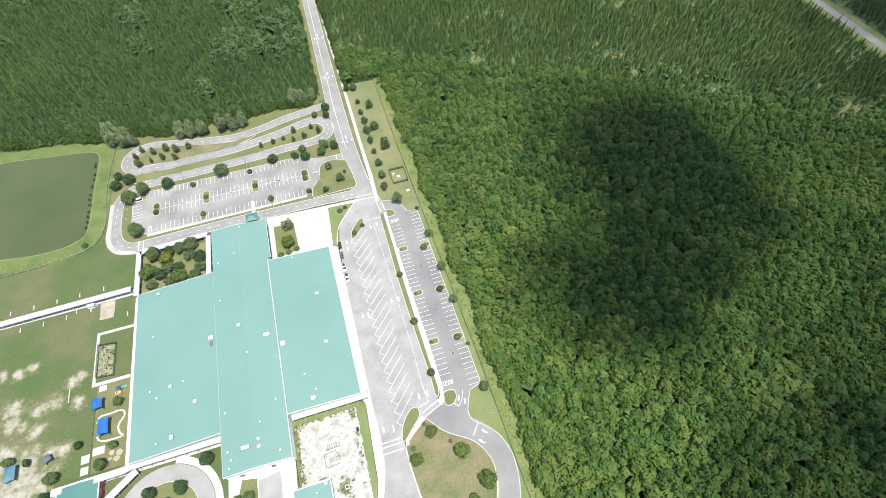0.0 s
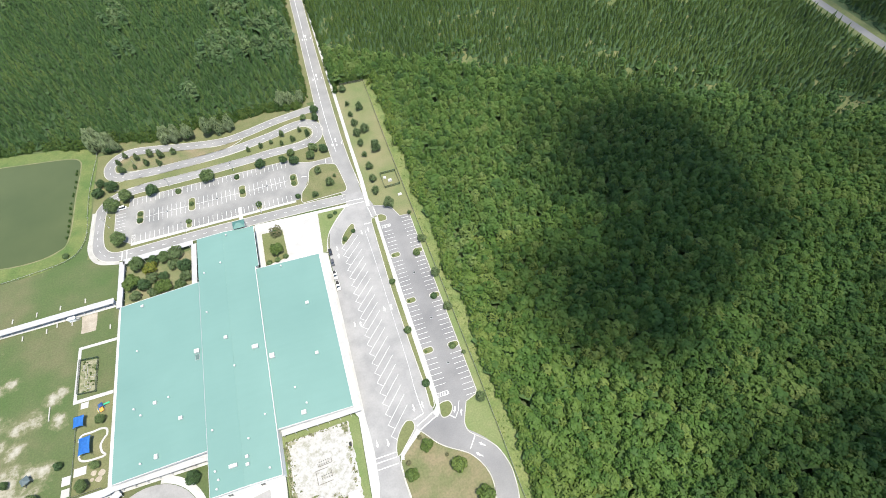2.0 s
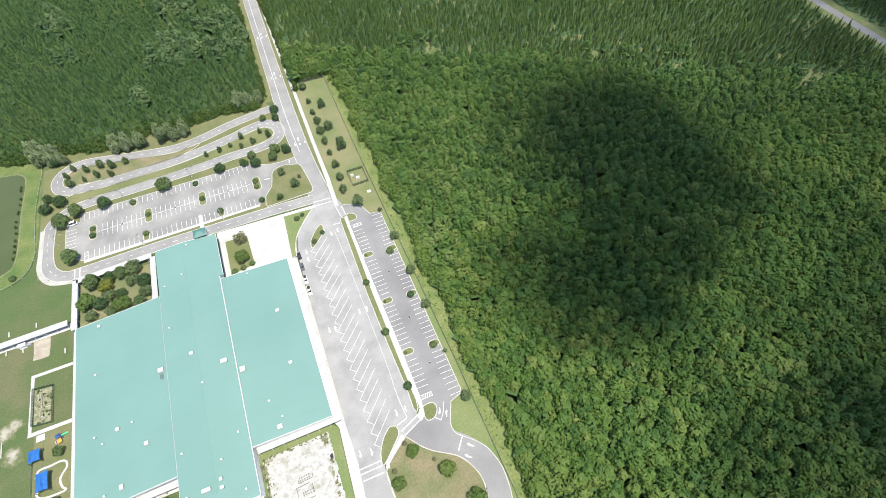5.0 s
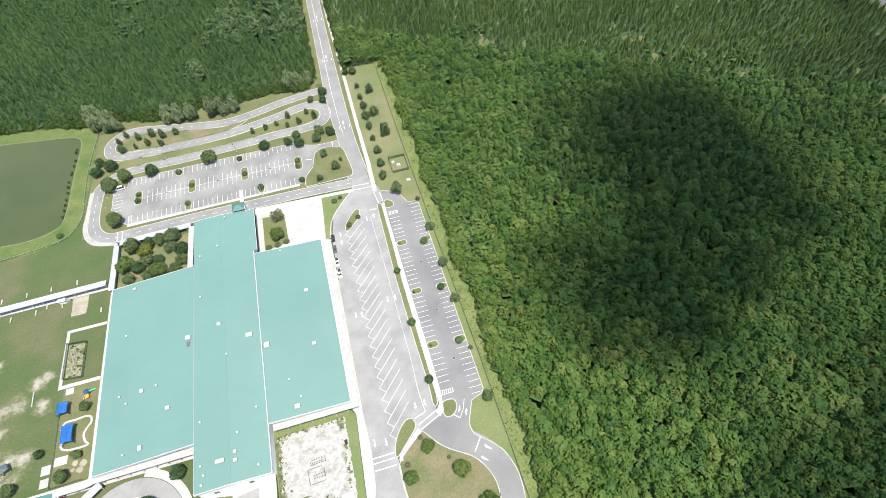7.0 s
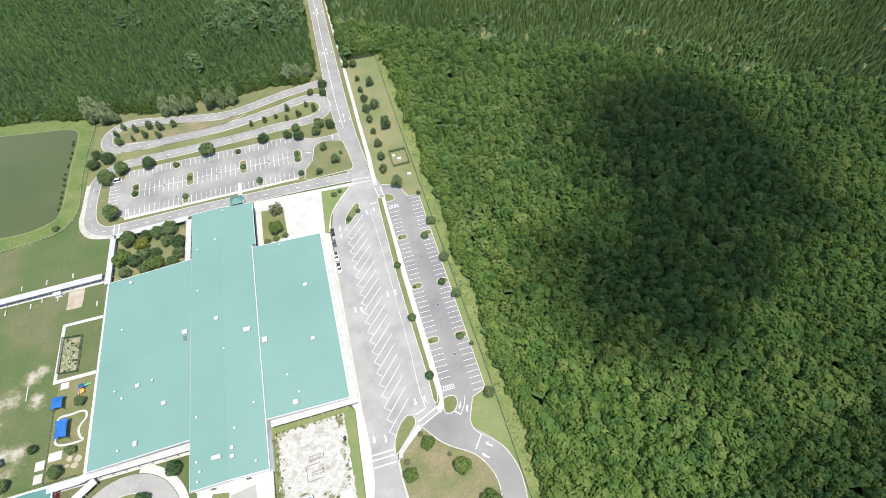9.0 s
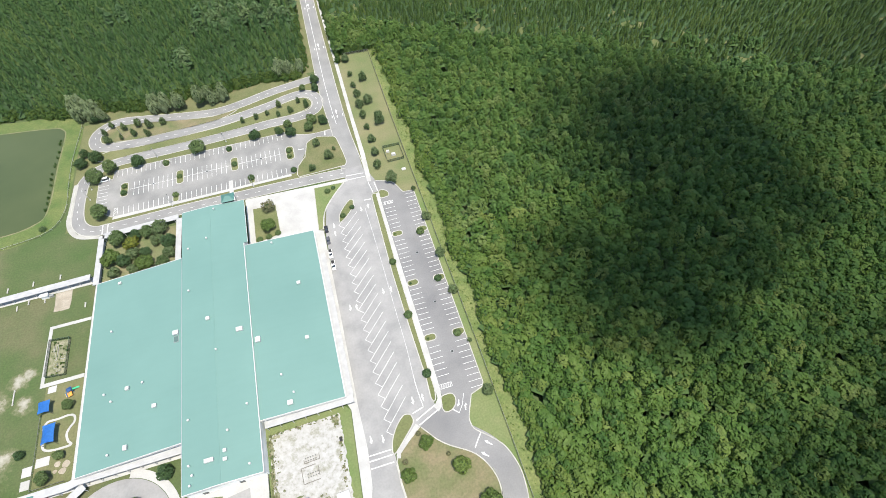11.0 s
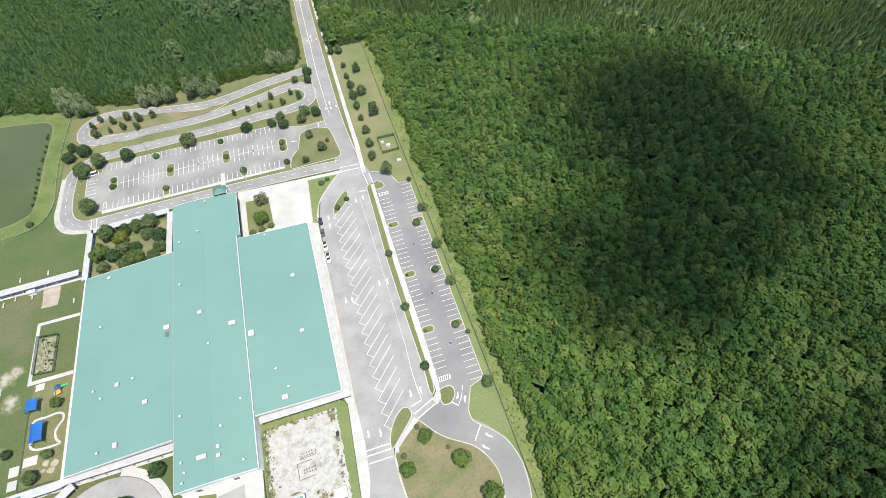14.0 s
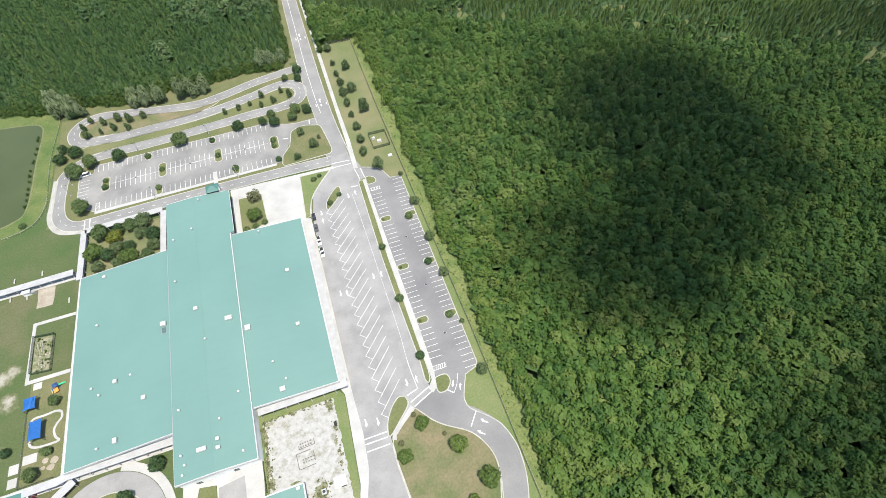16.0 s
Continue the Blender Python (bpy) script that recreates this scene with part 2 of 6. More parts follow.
M_GROUND = ground_material()
M_BROADLEAF = foliage("broadleaf canopy", [(0.08, (0.050, 0.112, 0.026)), (0.36, (0.074, 0.146, 0.031)), (0.66, (0.107, 0.174, 0.039)), (0.97, (0.152, 0.202, 0.054))], 0.38, 0.02, 0.14)
M_PINE = foliage("pine canopy", [(0.12, (0.040, 0.090, 0.029)), (0.5, (0.057, 0.114, 0.034)), (0.92, (0.092, 0.144, 0.042))], 0.42, 0.02, 0.05, 0.12)
M_YOUNG = foliage("young woodland leaves", [(0.12, (0.040, 0.081, 0.018)), (0.5, (0.055, 0.100, 0.021)), (0.92, (0.084, 0.124, 0.029))], 0.4, 0.02, 0.06, 0.12)
# bluer copy of the broadleaf: haze over the farther woods is in the colour
M_BROADLEAF_OUT = foliage("hazed broadleaf canopy", [(0.04, (0.048, 0.104, 0.030)), (0.36, (0.082, 0.156, 0.038)), (0.66, (0.112, 0.184, 0.047)), (0.95, (0.152, 0.210, 0.068))], 0.4, 0.02, 0.12)
M_LEAF = foliage("garden tree leaves", [(0.1, (0.050, 0.094, 0.039)), (0.5, (0.076, 0.124, 0.049)), (0.95, (0.114, 0.162, 0.064))], 0.34, 0.05)
M_LEAF_MID = foliage("olive green leaves", [(0.1, (0.068, 0.108, 0.046)), (0.9, (0.118, 0.160, 0.074))], 0.3, 0.05)
M_LEAF_YELLOW = foliage("yellowing leaves", [(0.1, (0.12, 0.145, 0.025)), (0.9, (0.19, 0.19, 0.035))], 0.25, 0.05)
M_LEAF_LIGHT = foliage("light green leaves", [(0.1, (0.080, 0.126, 0.032)), (0.9, (0.140, 0.185, 0.050))], 0.25, 0.05)
M_LEAF_GREY = foliage("greyish willow leaves", [(0.1, (0.178, 0.228, 0.126)), (0.9, (0.248, 0.292, 0.180))], 0.4, 0.05, 0.25)
M_LEAF_DRY = foliage("sparse brownish leaves", [(0.1, (0.115, 0.118, 0.062)), (0.9, (0.175, 0.165, 0.095))], 0.25, 0.05)
M_GROVE = foliage("pale broadleaf crowns", [(0.1, (0.058, 0.112, 0.044)), (0.9, (0.112, 0.160, 0.068))], 0.25, 0.03)
# dark filler colours: the shade inside the crowns is put into them
M_CORE_DARK = plain("deeper painted crown shade", (0.034, 0.072, 0.024), 0.9)
M_CORE = plain("painted crown shade", (0.044, 0.088, 0.021), 0.9)

# ---- helpers for the things ----
def mesh_of(bm, name, mat):
    me = bpy.data.meshes.new(name)
    bm.normal_update()
    bm.to_mesh(me)
    bm.free()
    if mat:
        me.materials.append(mat)
    return me


def part(name, bm, mat, parent=None, label="", at=None):
    """One mesh object out of a bmesh, under a thing or a part."""
    ob = new(name, mesh_of(bm, name, mat) if isinstance(bm, bmesh.types.BMesh) else bm)
    if parent:
        ob.parent = parent
    if at is not None:
        ob.matrix_basis = at
    if label:
        ob["label"] = label
    return ob


def thing(name, at, label, category, group="", kind=""):
    ob = new(name)
    ob.matrix_basis = at
    ob.empty_display_size = 0.3
    return tagged(ob, label, category, group, kind)


def box(bm, x0, x1, y0, y1, z0, z1, bevel=0.0):
    m = Matrix.Translation(((x0 + x1) / 2, (y0 + y1) / 2, (z0 + z1) / 2)) @ Matrix.Diagonal((x1 - x0, y1 - y0, z1 - z0, 1))
    made = bmesh.ops.create_cube(bm, size=1, matrix=m)
    if bevel:
        edges = list({e for v in made["verts"] for e in v.link_edges})
        bmesh.ops.bevel(bm, geom=edges, offset=bevel, segments=1, affect="EDGES")
    return bm


def box_mesh(*a, bevel=0.0):
    return box(bmesh.new(), *a, bevel=bevel)


def slab(outline, z0, z1):
    """A solid plate with that outline (x, y pairs, any shape)."""
    bm = bmesh.new()
    f = bm.faces.new([bm.verts.new((x, y, z1)) for x, y in outline])
    f.normal_update()
    if f.normal.z < 0:
        f.normal_flip()
    out = bmesh.ops.extrude_face_region(bm, geom=[f])
    low = [v for v in out["geom"] if isinstance(v, bmesh.types.BMVert)]
    for v in low:
        v.co.z = z0
    bmesh.ops.recalc_face_normals(bm, faces=bm.faces)
    bmesh.ops.triangulate(bm, faces=[f for f in bm.faces if len(f.verts) > 4])
    return bm


def smooth_line(pts, n=8, closed=False):
    """A curve through the given points (Catmull-Rom)."""
    p = [Vector(q) for q in pts]
    out, k = [], len(p)
    for i in range(k if closed else k - 1):
        if closed:
            a, b, c, d = p[i - 1], p[i], p[(i + 1) % k], p[(i + 2) % k]
        else:
            a, b, c, d = p[max(i - 1, 0)], p[i], p[i + 1], p[min(i + 2, k - 1)]
        for j in range(n):
            t = j / n
            out.append(0.5 * (2 * b + (c - a) * t + (2 * a - 5 * b + 4 * c - d) * t * t + (3 * b - a - 3 * c + d) * t ** 3))
    if not closed:
        out.append(p[-1])
    return [(v.x, v.y) for v in out]


def offset_line(line, d, closed=False):
    """The line moved d to its left."""
    out = []
    for i, (x, y) in enumerate(line):
        if closed:
            a, b = line[i - 1], line[(i + 1) % len(line)]
        else:
            a, b = line[max(i - 1, 0)], line[min(i + 1, len(line) - 1)]
        u = Vector((b[0] - a[0], b[1] - a[1])).normalized()
        out.append((x - u.y * d, y + u.x * d))
    return out


def band(line, left, right, z0, z1, closed=False):
    """A strip with a flat top along a line, from `right` to `left` of it."""
    bm = bmesh.new()
    a, b = offset_line(line, left, closed), offset_line(line, right, closed)
    rows = [[bm.verts.new((*p, z)) for p, z in ((a[i], z0), (a[i], z1), (b[i], z1), (b[i], z0))] for i in range(len(line))]
    k = len(rows)
    for i in range(k if closed else k - 1):
        r, s = rows[i], rows[(i + 1) % k]
        for j in range(3):
            bm.faces.new((r[j], r[j + 1], s[j + 1], s[j]))
    if not closed:
        for r in (rows[0], rows[-1]):
            bm.faces.new(r)
    bmesh.ops.recalc_face_normals(bm, faces=bm.faces)
    return bm


def arc(cx, cy, r, a0, a1, n=10):
    return [(cx + r * math.cos(radians(a0 + (a1 - a0) * i / n)), cy + r * math.sin(radians(a0 + (a1 - a0) * i / n))) for i in range(n + 1)]


def pill(x0, x1, y0, y1, r, n=5):
    """A rectangle with round corners."""
    return arc(x1 - r, y0 + r, r, -90, 0, n) + arc(x1 - r, y1 - r, r, 0, 90, n) + arc(x0 + r, y1 - r, r, 90, 180, n) + arc(x0 + r, y0 + r, r, 180, 270, n)


def structure(name, bm, mat, label, category):
    return tagged(part(name, bm, mat), label, category, kind="structure")


def lawn_bed(name, outline, mat, label, parent=None, height=0.13, kerb=0.35):
    """A kerbed planting bed: a low grass plate inside a concrete kerb ring."""
    bed = thing(name, Matrix(), label, "planting bed", kind="structure")
    part("turf", slab(outline, -0.05, height), mat, bed)
    ccw = sum(a[0] * b[1] - b[0] * a[1] for a, b in zip(outline, outline[1:] + outline[:1])) > 0
    part("kerb", band(outline, 0.08 if ccw else -0.08, -kerb if ccw else kerb, -0.05, height + 0.03, True), M_KERB, bed, "pale concrete kerb")
    return bed


# ---- ground, water, roads ----
bm = bmesh.new()
bmesh.ops.create_grid(bm, x_segments=40, y_segments=40, size=2400)
# a hole for the pond is not needed: the pond lies in a shallow bowl of its own below
POND = smooth_line([(-205, 241), (-180, 238), (-164, 241), (-158, 250), (-157.4, 286), (-156.6, 311), (-158.6, 318.5), (-165, 322), (-188, 326), (-225, 330), (-262, 322), (-268, 270), (-245, 246)], 6, True)
structure("ground", bm, M_GROUND, "rough green and straw-coloured grass reaching the horizon", "ground")
structure("pond_bank", band(POND, 1.5, -10.5, -0.2, 0.05, True), M_BANK, "bright rank grass bank around the pond", "bank")
structure("shoreline", band(POND, 0.4, -0.8, -0.2, 0.06, True), M_MULCH, "bare eroded brown edge of the pond", "bank")
structure("water", slab(POND, -0.2, 0.09), M_WATER, "murky olive-green still pond water", "water")

# woodland floor
structure("woodland_floor", slab([(45, -260), (700, -260), (700, 900), (25.5, 900), (19.5, 640), (16.6, 470), (16.6, 338), (43, 338)], -0.2, 0.03), M_LITTER, "dark leaf litter under the eastern woods", "ground")
structure("woodland_floor_2", slab([(3, 900), (-620, 900), (-620, 352), (-224, 344), (-160, 338), (-135, 327), (-95, 323), (-60, 322), (-28, 326), (-8, 329), (-4.5, 336), (-3, 470)], -0.2, 0.03), M_LITTER, "dark leaf litter under the pine plantation", "ground")
structure("scrub", slab([(26, 372), (60, 352), (404, 138), (404, 700), (26, 700)], -0.2, 0.036), M_SCRUB, "low green scrub under the young woods", "ground")
structure("verge", slab([(39.6, 5), (52, 5), (52, 336.5), (39.6, 336.5)], -0.2, 0.035), M_LUSH, "bright overgrown grass strip between fence and woods", "verge")

structure("tan_verge", slab([(-136, 318.5), (-95, 315.5), (-60, 311), (-20, 318.5), (-4, 321), (-8, 332), (-28, 327), (-60, 323.5), (-95, 324.5), (-135, 328)], -0.2, 0.034), M_STRAW, "olive and straw-coloured grass below the plantation edge", "verge")

structure("roadside_lawn", slab([(14, 205), (18.4, 199), (39.8, 199), (39.8, 336.5), (14, 336.5)], -0.2, 0.03), M_ROADSIDE, "pale sun-bleached lawn between pavement and fence", "verge")
structure("south_lawn", slab([(20, 20), (39.8, 20), (39.8, 199), (20, 199)], -0.2, 0.03), M_FRESH, "fresh green lawn beside the side lot", "verge")

structure("road_verge", slab([(-10, 324), (4, 324), (6, 480), (12, 700), (-4, 700)], -0.2, 0.032), M_STRAW, "olive grass verge beside the road", "verge")

structure("drive_lawn", slab([(-146, 229), (2, 229), (1.2, 320), (-4, 321), (-20, 318.5), (-60, 311), (-95, 315.5), (-136, 318.5), (-146, 318)], -0.2, 0.026), M_MOWN, "olive mown lawn between the winding drives", "ground")

# main road
ROAD_W = smooth_line([(1.8, 226), (2.0, 246), (1.7, 263), (0.7, 285), (0.5, 318), (1.3, 345), (2.4, 385), (3.3, 420), (4.4, 472), (8, 640), (14, 900)], 6)
ROAD_E = smooth_line([(14.0, 226), (12.9, 240), (11.9, 256), (11.4, 276), (11.4, 305), (11.7, 332), (12.3, 385), (13.1, 420), (14.2, 472), (18, 640), (24, 900)], 6)
structure("road", slab(ROAD_W + ROAD_E[::-1], -0.1, 0.05), M_ROAD, "straight grey two-lane asphalt road", "road")
structure("far_road", slab([(414, -300), (421.5, -300), (421.5, 900), (414, 900)], -0.1, 0.05), M_FARROAD, "distant grey road through the woods", "road")
structure("far_verge", slab([(408, -300), (428, -300), (428, 900), (408, 900)], -0.1, 0.038), M_SCRUB, "green mown verge of the distant road", "verge")

# winding car-line drive
DRIVE = smooth_line([(2, 317), (-12.4, 315), (-30.8, 311.5), (-50.6, 306.0), (-67.1, 303.8), (-90.7, 307.6), (-108.9, 311.8), (-124.4, 314.3), (-134.2, 310.4), (-138.0, 301.4),
                     (-132.3, 292.6), (-108.7, 290.3), (-91.0, 290.5), (-67.7, 291.8), (-51.6, 294.2), (-32.5, 298.3), (-21.0, 302.0), (-11.0, 303.2), (-4.5, 299.5), (-2.2, 292.0),
                     (-6, 284.0), (-17, 281.0), (-34.6, 280.6), (-53.0, 279.2), (-91.3, 277.4), (-112.0, 277.3), (-129.4, 275.3), (-139.4, 267.2), (-141.4, 254.3), (-141.2, 240.0),
                     (-138.6, 231.2), (-132.2, 225.9), (-122, 225.3), (-86, 226.0), (-53, 225.8), (-20, 225.2), (4, 224.2)], 7)
structure("drive", band(DRIVE, 3.2, -3.2, -0.1, 0.046), M_ROAD, "winding grey asphalt drive with dashed lane line", "road")
for side in (1, -1):
    structure("kerb", band(DRIVE, side * 3.6, side * 3.15, -0.1, 0.16), M_KERB, "pale concrete kerb along the drive", "kerb")
structure("kerb", band(ROAD_W[:], 0.35, 0.0, -0.1, 0.12), M_KERB, "pale concrete gutter edge of the road", "kerb")
structure("kerb", band(ROAD_E[:], 0.0, -0.45, -0.1, 0.12), M_KERB, "pale concrete gutter edge of the road", "kerb")


# ---- painted markings: every line is its own piece on its road ----
PAINT_MESH = {}


def painted(parent, x0, y0, x1, y1, width=0.17, z=0.075, mat=None):
    """A painted line from one point to the other."""
    mat = mat or M_PAINT
    length = round(math.hypot(x1 - x0, y1 - y0), 1)
    key = (length, width, mat.name)
    if key not in PAINT_MESH:
        PAINT_MESH[key] = mesh_of(box_mesh(0, length, -width / 2, width / 2, -0.03, 0), "painted_line", mat)
    ob = part("painted_line", PAINT_MESH[key], None, parent)
    ob.matrix_basis = pose(x0, y0, z, 0, 0, math.degrees(math.atan2(y1 - y0, x1 - x0)))
    return ob


def dashes(parent, line, on, off, width=0.2, z=0.075, mat=None):
    """A dashed line along a curve."""
    run, start = 0.0, None
    for a, b in zip(line, line[1:]):
        d = math.hypot(b[0] - a[0], b[1] - a[1])
        s = 0.0
        while s < d:
            at = (a[0] + (b[0] - a[0]) * s / d, a[1] + (b[1] - a[1]) * s / d)
            if run % (on + off) < on and start is None:
                start = at
            elif run % (on + off) >= on and start is not None:
                painted(parent, *start, *at, width, z, mat)
                start = None
            s += 0.5
            run += 0.5


ARROW = bmesh.new()
ARROW.faces.new([ARROW.verts.new((x, y, 0)) for x, y in ((-0.16, -1.7), (0.16, -1.7), (0.16, 0.5), (0.55, 0.5), (0, 1.7), (-0.55, 0.5), (-0.16, 0.5))])
bmesh.ops.triangulate(ARROW, faces=ARROW.faces)
ARROW = mesh_of(ARROW, "painted_arrow", M_PAINT)


def arrow(parent, x, y, turn=0, z=0.078, size=1.0):
    return part("painted_arrow", ARROW, None, parent, at=pose(x, y, z, 0, 0, turn) @ Matrix.Diagonal((size * 1.2, size, 1, 1)))


road, drive = bpy.data.objects["road"], bpy.data.objects["drive"]
MID = [((a[0] * 0.6 + b[0] * 0.4), (a[1] * 0.6 + b[1] * 0.4)) for a, b in zip(ROAD_W, ROAD_E)]
for a, b in zip(MID[::2], MID[2::2]):
    if a[1] > 266:
        painted(road, *a, *b, 0.24, mat=M_PAINT)
for y, x in ((409, 8.2), (353, 7.4), (277, 7.3)):
    painted(road, x, y - 4.6, x, y - 2.8, 0.7), arrow(road, x + 0.1, y + 1.2, 0, size=1.2)
    arrow(road, x - 3.1, y - 3, 180, size=0.8), arrow(road, x + 3.5, y - 3, size=0.8)
dashes(drive, DRIVE[10:], 2.2, 4.0, 0.17)

# ---- parking lots ----
front_lot = structure("front_lot", slab([(-131.8, 262.8), (-124.4, 262.9), (-123.9, 269.2), (-26, 269.2), (-20, 265.6), (-10.7, 262.6), (2.5, 262.9), (2.5, 254.5), (-1, 256.6), (-7.5, 258.4), (-13, 255.8), (-15.6, 249), (-18, 244), (-19.5, 238), (-24, 233.1), (-122.6, 233.1), (-131.8, 240)], -0.1, 0.055), M_FRONT, "grey asphalt front parking lot with white stalls", "parking lot")
side_lot = structure("side_lot", slab([(17.95, 200), (17.95, 149), (18.4, 106), (18.3, 86), (16, 81), (6, 76), (9, 70), (22, 58), (33, 50), (38, 52.5), (36, 59), (32.5, 63.4), (28.6, 67.2), (26.5, 69.4), (26.0, 73.0), (27.3, 76.7), (30.0, 82.5), (35.1, 84.1), (36.2, 86), (36.2, 199.2), (30.5, 199.8), (29.5, 202.5), (27.4, 207.5), (24.3, 210.2), (18.2, 212.6), (17.95, 212.6)], -0.1, 0.055), M_ASPHALT_DARK, "dark grey asphalt side parking lot with white stalls", "parking lot")
bus_lot = structure("bus_lot", slab([(-14, 186), (-11, 202), (-4, 212), (2, 218), (4, 227), (14.0, 227), (18.0, 213), (18.0, 204.5), (14.2, 204), (13.3, 176), (12.9, 151), (13.2, 130), (13.8, 107.8), (14.2, 95), (13.8, 88), (14.4, 84), (15.5, 79), (6, 76), (-5.5, 70), (-6.0, 60), (-4.8, 44), (-5, -160), (-25, -160), (-20, 45), (-18, 60), (-17, 96)], -0.1, 0.052), M_ASPHALT, "pale worn asphalt bus and drop-off lot", "parking lot")
exit_line = smooth_line([(3, 82), (13, 75.2), (24.5, 66.2), (31.5, 58), (34, 47), (31.5, 35), (25, 20), (13, -4), (-3, -26)], 8)
exit_drive = structure("exit_drive", band(exit_line, 4.4, -4.4, -0.1, 0.048), M_ROAD, "curving grey asphalt exit drive", "road")
structure("kerb", band(exit_line[34:], -4.4, -4.75, -0.1, 0.16), M_KERB, "pale concrete kerb of the exit drive", "kerb")
structure("kerb", band(smooth_line([(0.5, -29), (17, -6), (29.2, 18), (36.6, 36), (38.5, 46), (38.1, 52.5), (36.0, 59.0), (32.5, 63.4), (28.6, 67.0), (26.5, 69.4), (26.0, 73.0), (27.3, 76.7), (30.0, 82.5)], 5) + [(35.1, 84.2), (36.3, 86), (36.3, 199.2), (30.5, 199.8)] + smooth_line([(30.5, 199.8), (29.5, 202.5), (27.4, 207.5), (24.3, 210.2), (18.2, 212.8)], 5)[1:], 0.15, -0.25, -0.1, 0.17), M_KERB, "pale concrete kerb of the side lot", "kerb")
structure("lot_south_walk", slab([(-122.4, 231.0), (-26, 231.6), (-26, 233.2), (-122.4, 233.1)], -0.1, 0.15), M_CONCRETE, "white concrete pavement along the front lot", "pavement")
structure("kerb", band([(-131.9, 262.9), (-124.4, 263.0), (-123.9, 269.3), (-26, 269.3)] + smooth_line([(-26, 269.3), (-20, 265.7), (-10.7, 262.7), (1.4, 263.0)], 5)[1:], 0.3, -0.1, -0.1, 0.17), M_KERB, "pale concrete kerb of the front lot", "kerb")
structure("kerb", band([(-131.9, 262.8), (-131.9, 240), (-122.6, 233.1)], 0.1, -0.3, -0.1, 0.17), M_KERB, "pale concrete kerb of the front lot", "kerb")
structure("kerb", band(smooth_line([(-14.2, 186), (-13.5, 194), (-11, 202), (-4, 211.5), (2, 218)], 5), 0.3, -0.1, -0.1, 0.17), M_KERB, "pale concrete kerb of the bus lot", "kerb")
structure("kerb", band([(-4.8, -16), (-4.8, 44), (-5.9, 58), (-5.9, 65)], 0.15, -0.25, -0.1, 0.17), M_KERB, "pale concrete kerb beside the exit lane", "kerb")

# stalls of the front lot
for x0, count, pitch in ((-112.3, 9, 2.62), (-83.0, 9, 2.7), (-52.3, 9, 2.7)):
    for i in range(count):
        painted(front_lot, x0 + i * pitch, 246.2, x0 + i * pitch, 256.7)
    painted(front_lot, x0 - 2.2, 251.5, x0 + (count - 1) * pitch + 2.2, 251.5)
for x0, count, pitch in ((-122.0, 10, 2.6), (-92.4, 12, 2.72), (-54.9, 11, 2.7)):
    for i in range(count):
        painted(front_lot, x0 + i * pitch, 263.7, x0 + i * pitch, 269.1)
for x0, count, pitch in ((-117.0, 10, 2.62), (-86.3, 10, 2.7), (-57.0, 3, 2.7), (-44.6, 7, 2.7)):
    for i in range(count):
        painted(front_lot, x0 + i * pitch, 233.4, x0 + i * pitch, 238.8)
for i in range(6):
    painted(front_lot, -131.6, 245.2 + i * 2.68, -126.3, 245.2 + i * 2.68)
for x in (-122.0, -120.2):
    painted(front_lot, x, 233.4, x, 239.0)
painted(front_lot, -19.8, 251.9, -16.6, 251.3, 0.5), painted(front_lot, -2.7, 259.0, -2.3, 262.4, 0.5)
painted(front_lot, -122.0, 238.9, -120.2, 238.9), painted(front_lot, -121.9, 235, -120.3, 236.6), painted(front_lot, -121.9, 236.9, -120.3, 238.5)
# stalls of the side lot
for top, count, pitch in ((191.0, 6, 2.74), (168.4, 9, 2.74), (138.3, 9, 2.74), (107.5, 6, 2.75)):
    for i in range(count):
        painted(side_lot, 18.5, top - i * pitch, 23.8, top - i * pitch)
for i in range(42):
    y = 197.7 - i * 2.748
    if not 170.0 < y < 174.4 and not 138.8 < y < 143 and not 108.9 < y < 113:
        painted(side_lot, 30.8, y, 36.0, y)
for y in (194.0, 88.2):
    for i in range(6):
        painted(side_lot, 18.7 + i * 0.84, y, 19.4 + i * 0.84, y + 1.8, 0.22)
    for dy in (0, 1.9):
        painted(side_lot, 18.5, y + dy, 23.7, y + dy)
    painted(side_lot, 23.7, y, 23.7, y + 1.9)
arrow(side_lot, 23.8, 80.5, 155, size=0.9), arrow(side_lot, 26.3, 78.4, -18, size=0.9)
painted(side_lot, 20.6, 79.1, 23.0, 76.7, 0.4), painted(side_lot, 23.0, 76.7, 25.3, 79.7, 0.2), painted(side_lot, 25.3, 79.7, 27.1, 83.9, 0.2)
# slanted bays of the bus lot
ch, sh = math.cos(radians(47)), math.sin(radians(47))
for i in range(22):
    y = 187.6 - i * 5.21
    x = -6.8
    painted(bus_lot, x, y, x + 15.7 * ch, y + 15.7 * sh, 0.17)
    painted(bus_lot, x, y, x + 3.55 * sh, y - 3.55 * ch, 0.17)
for x, y, a in ((6.4, 195, 180), (10.5, 196, 0), (-9.3, 188.4, 180), (-9.4, 183.2, 0), (-10.2, 138, 180), (-7.2, 137.4, 0), (6.3, 141.8, 180), (10.2, 141.9, 0), (-13.5, 77.0, 180), (-8.9, 75.9, 180), (6.2, 87.2, 180), (10.6, 87.4, 0)):
    arrow(bus_lot, x, y, a)
painted(bus_lot, 9.2, 200.7, 13.0, 200.4, 0.5)
LANE = smooth_line([(8.6, 196), (9.2, 170), (9.5, 130), (9.7, 110), (9.2, 94.5), (9.8, 83.3)], 4)
for a, b in zip(LANE, LANE[1:]):
    painted(bus_lot, *a, *b, 0.26, mat=M_PAINT if b[1] < 96 else M_PAINT_WORN)
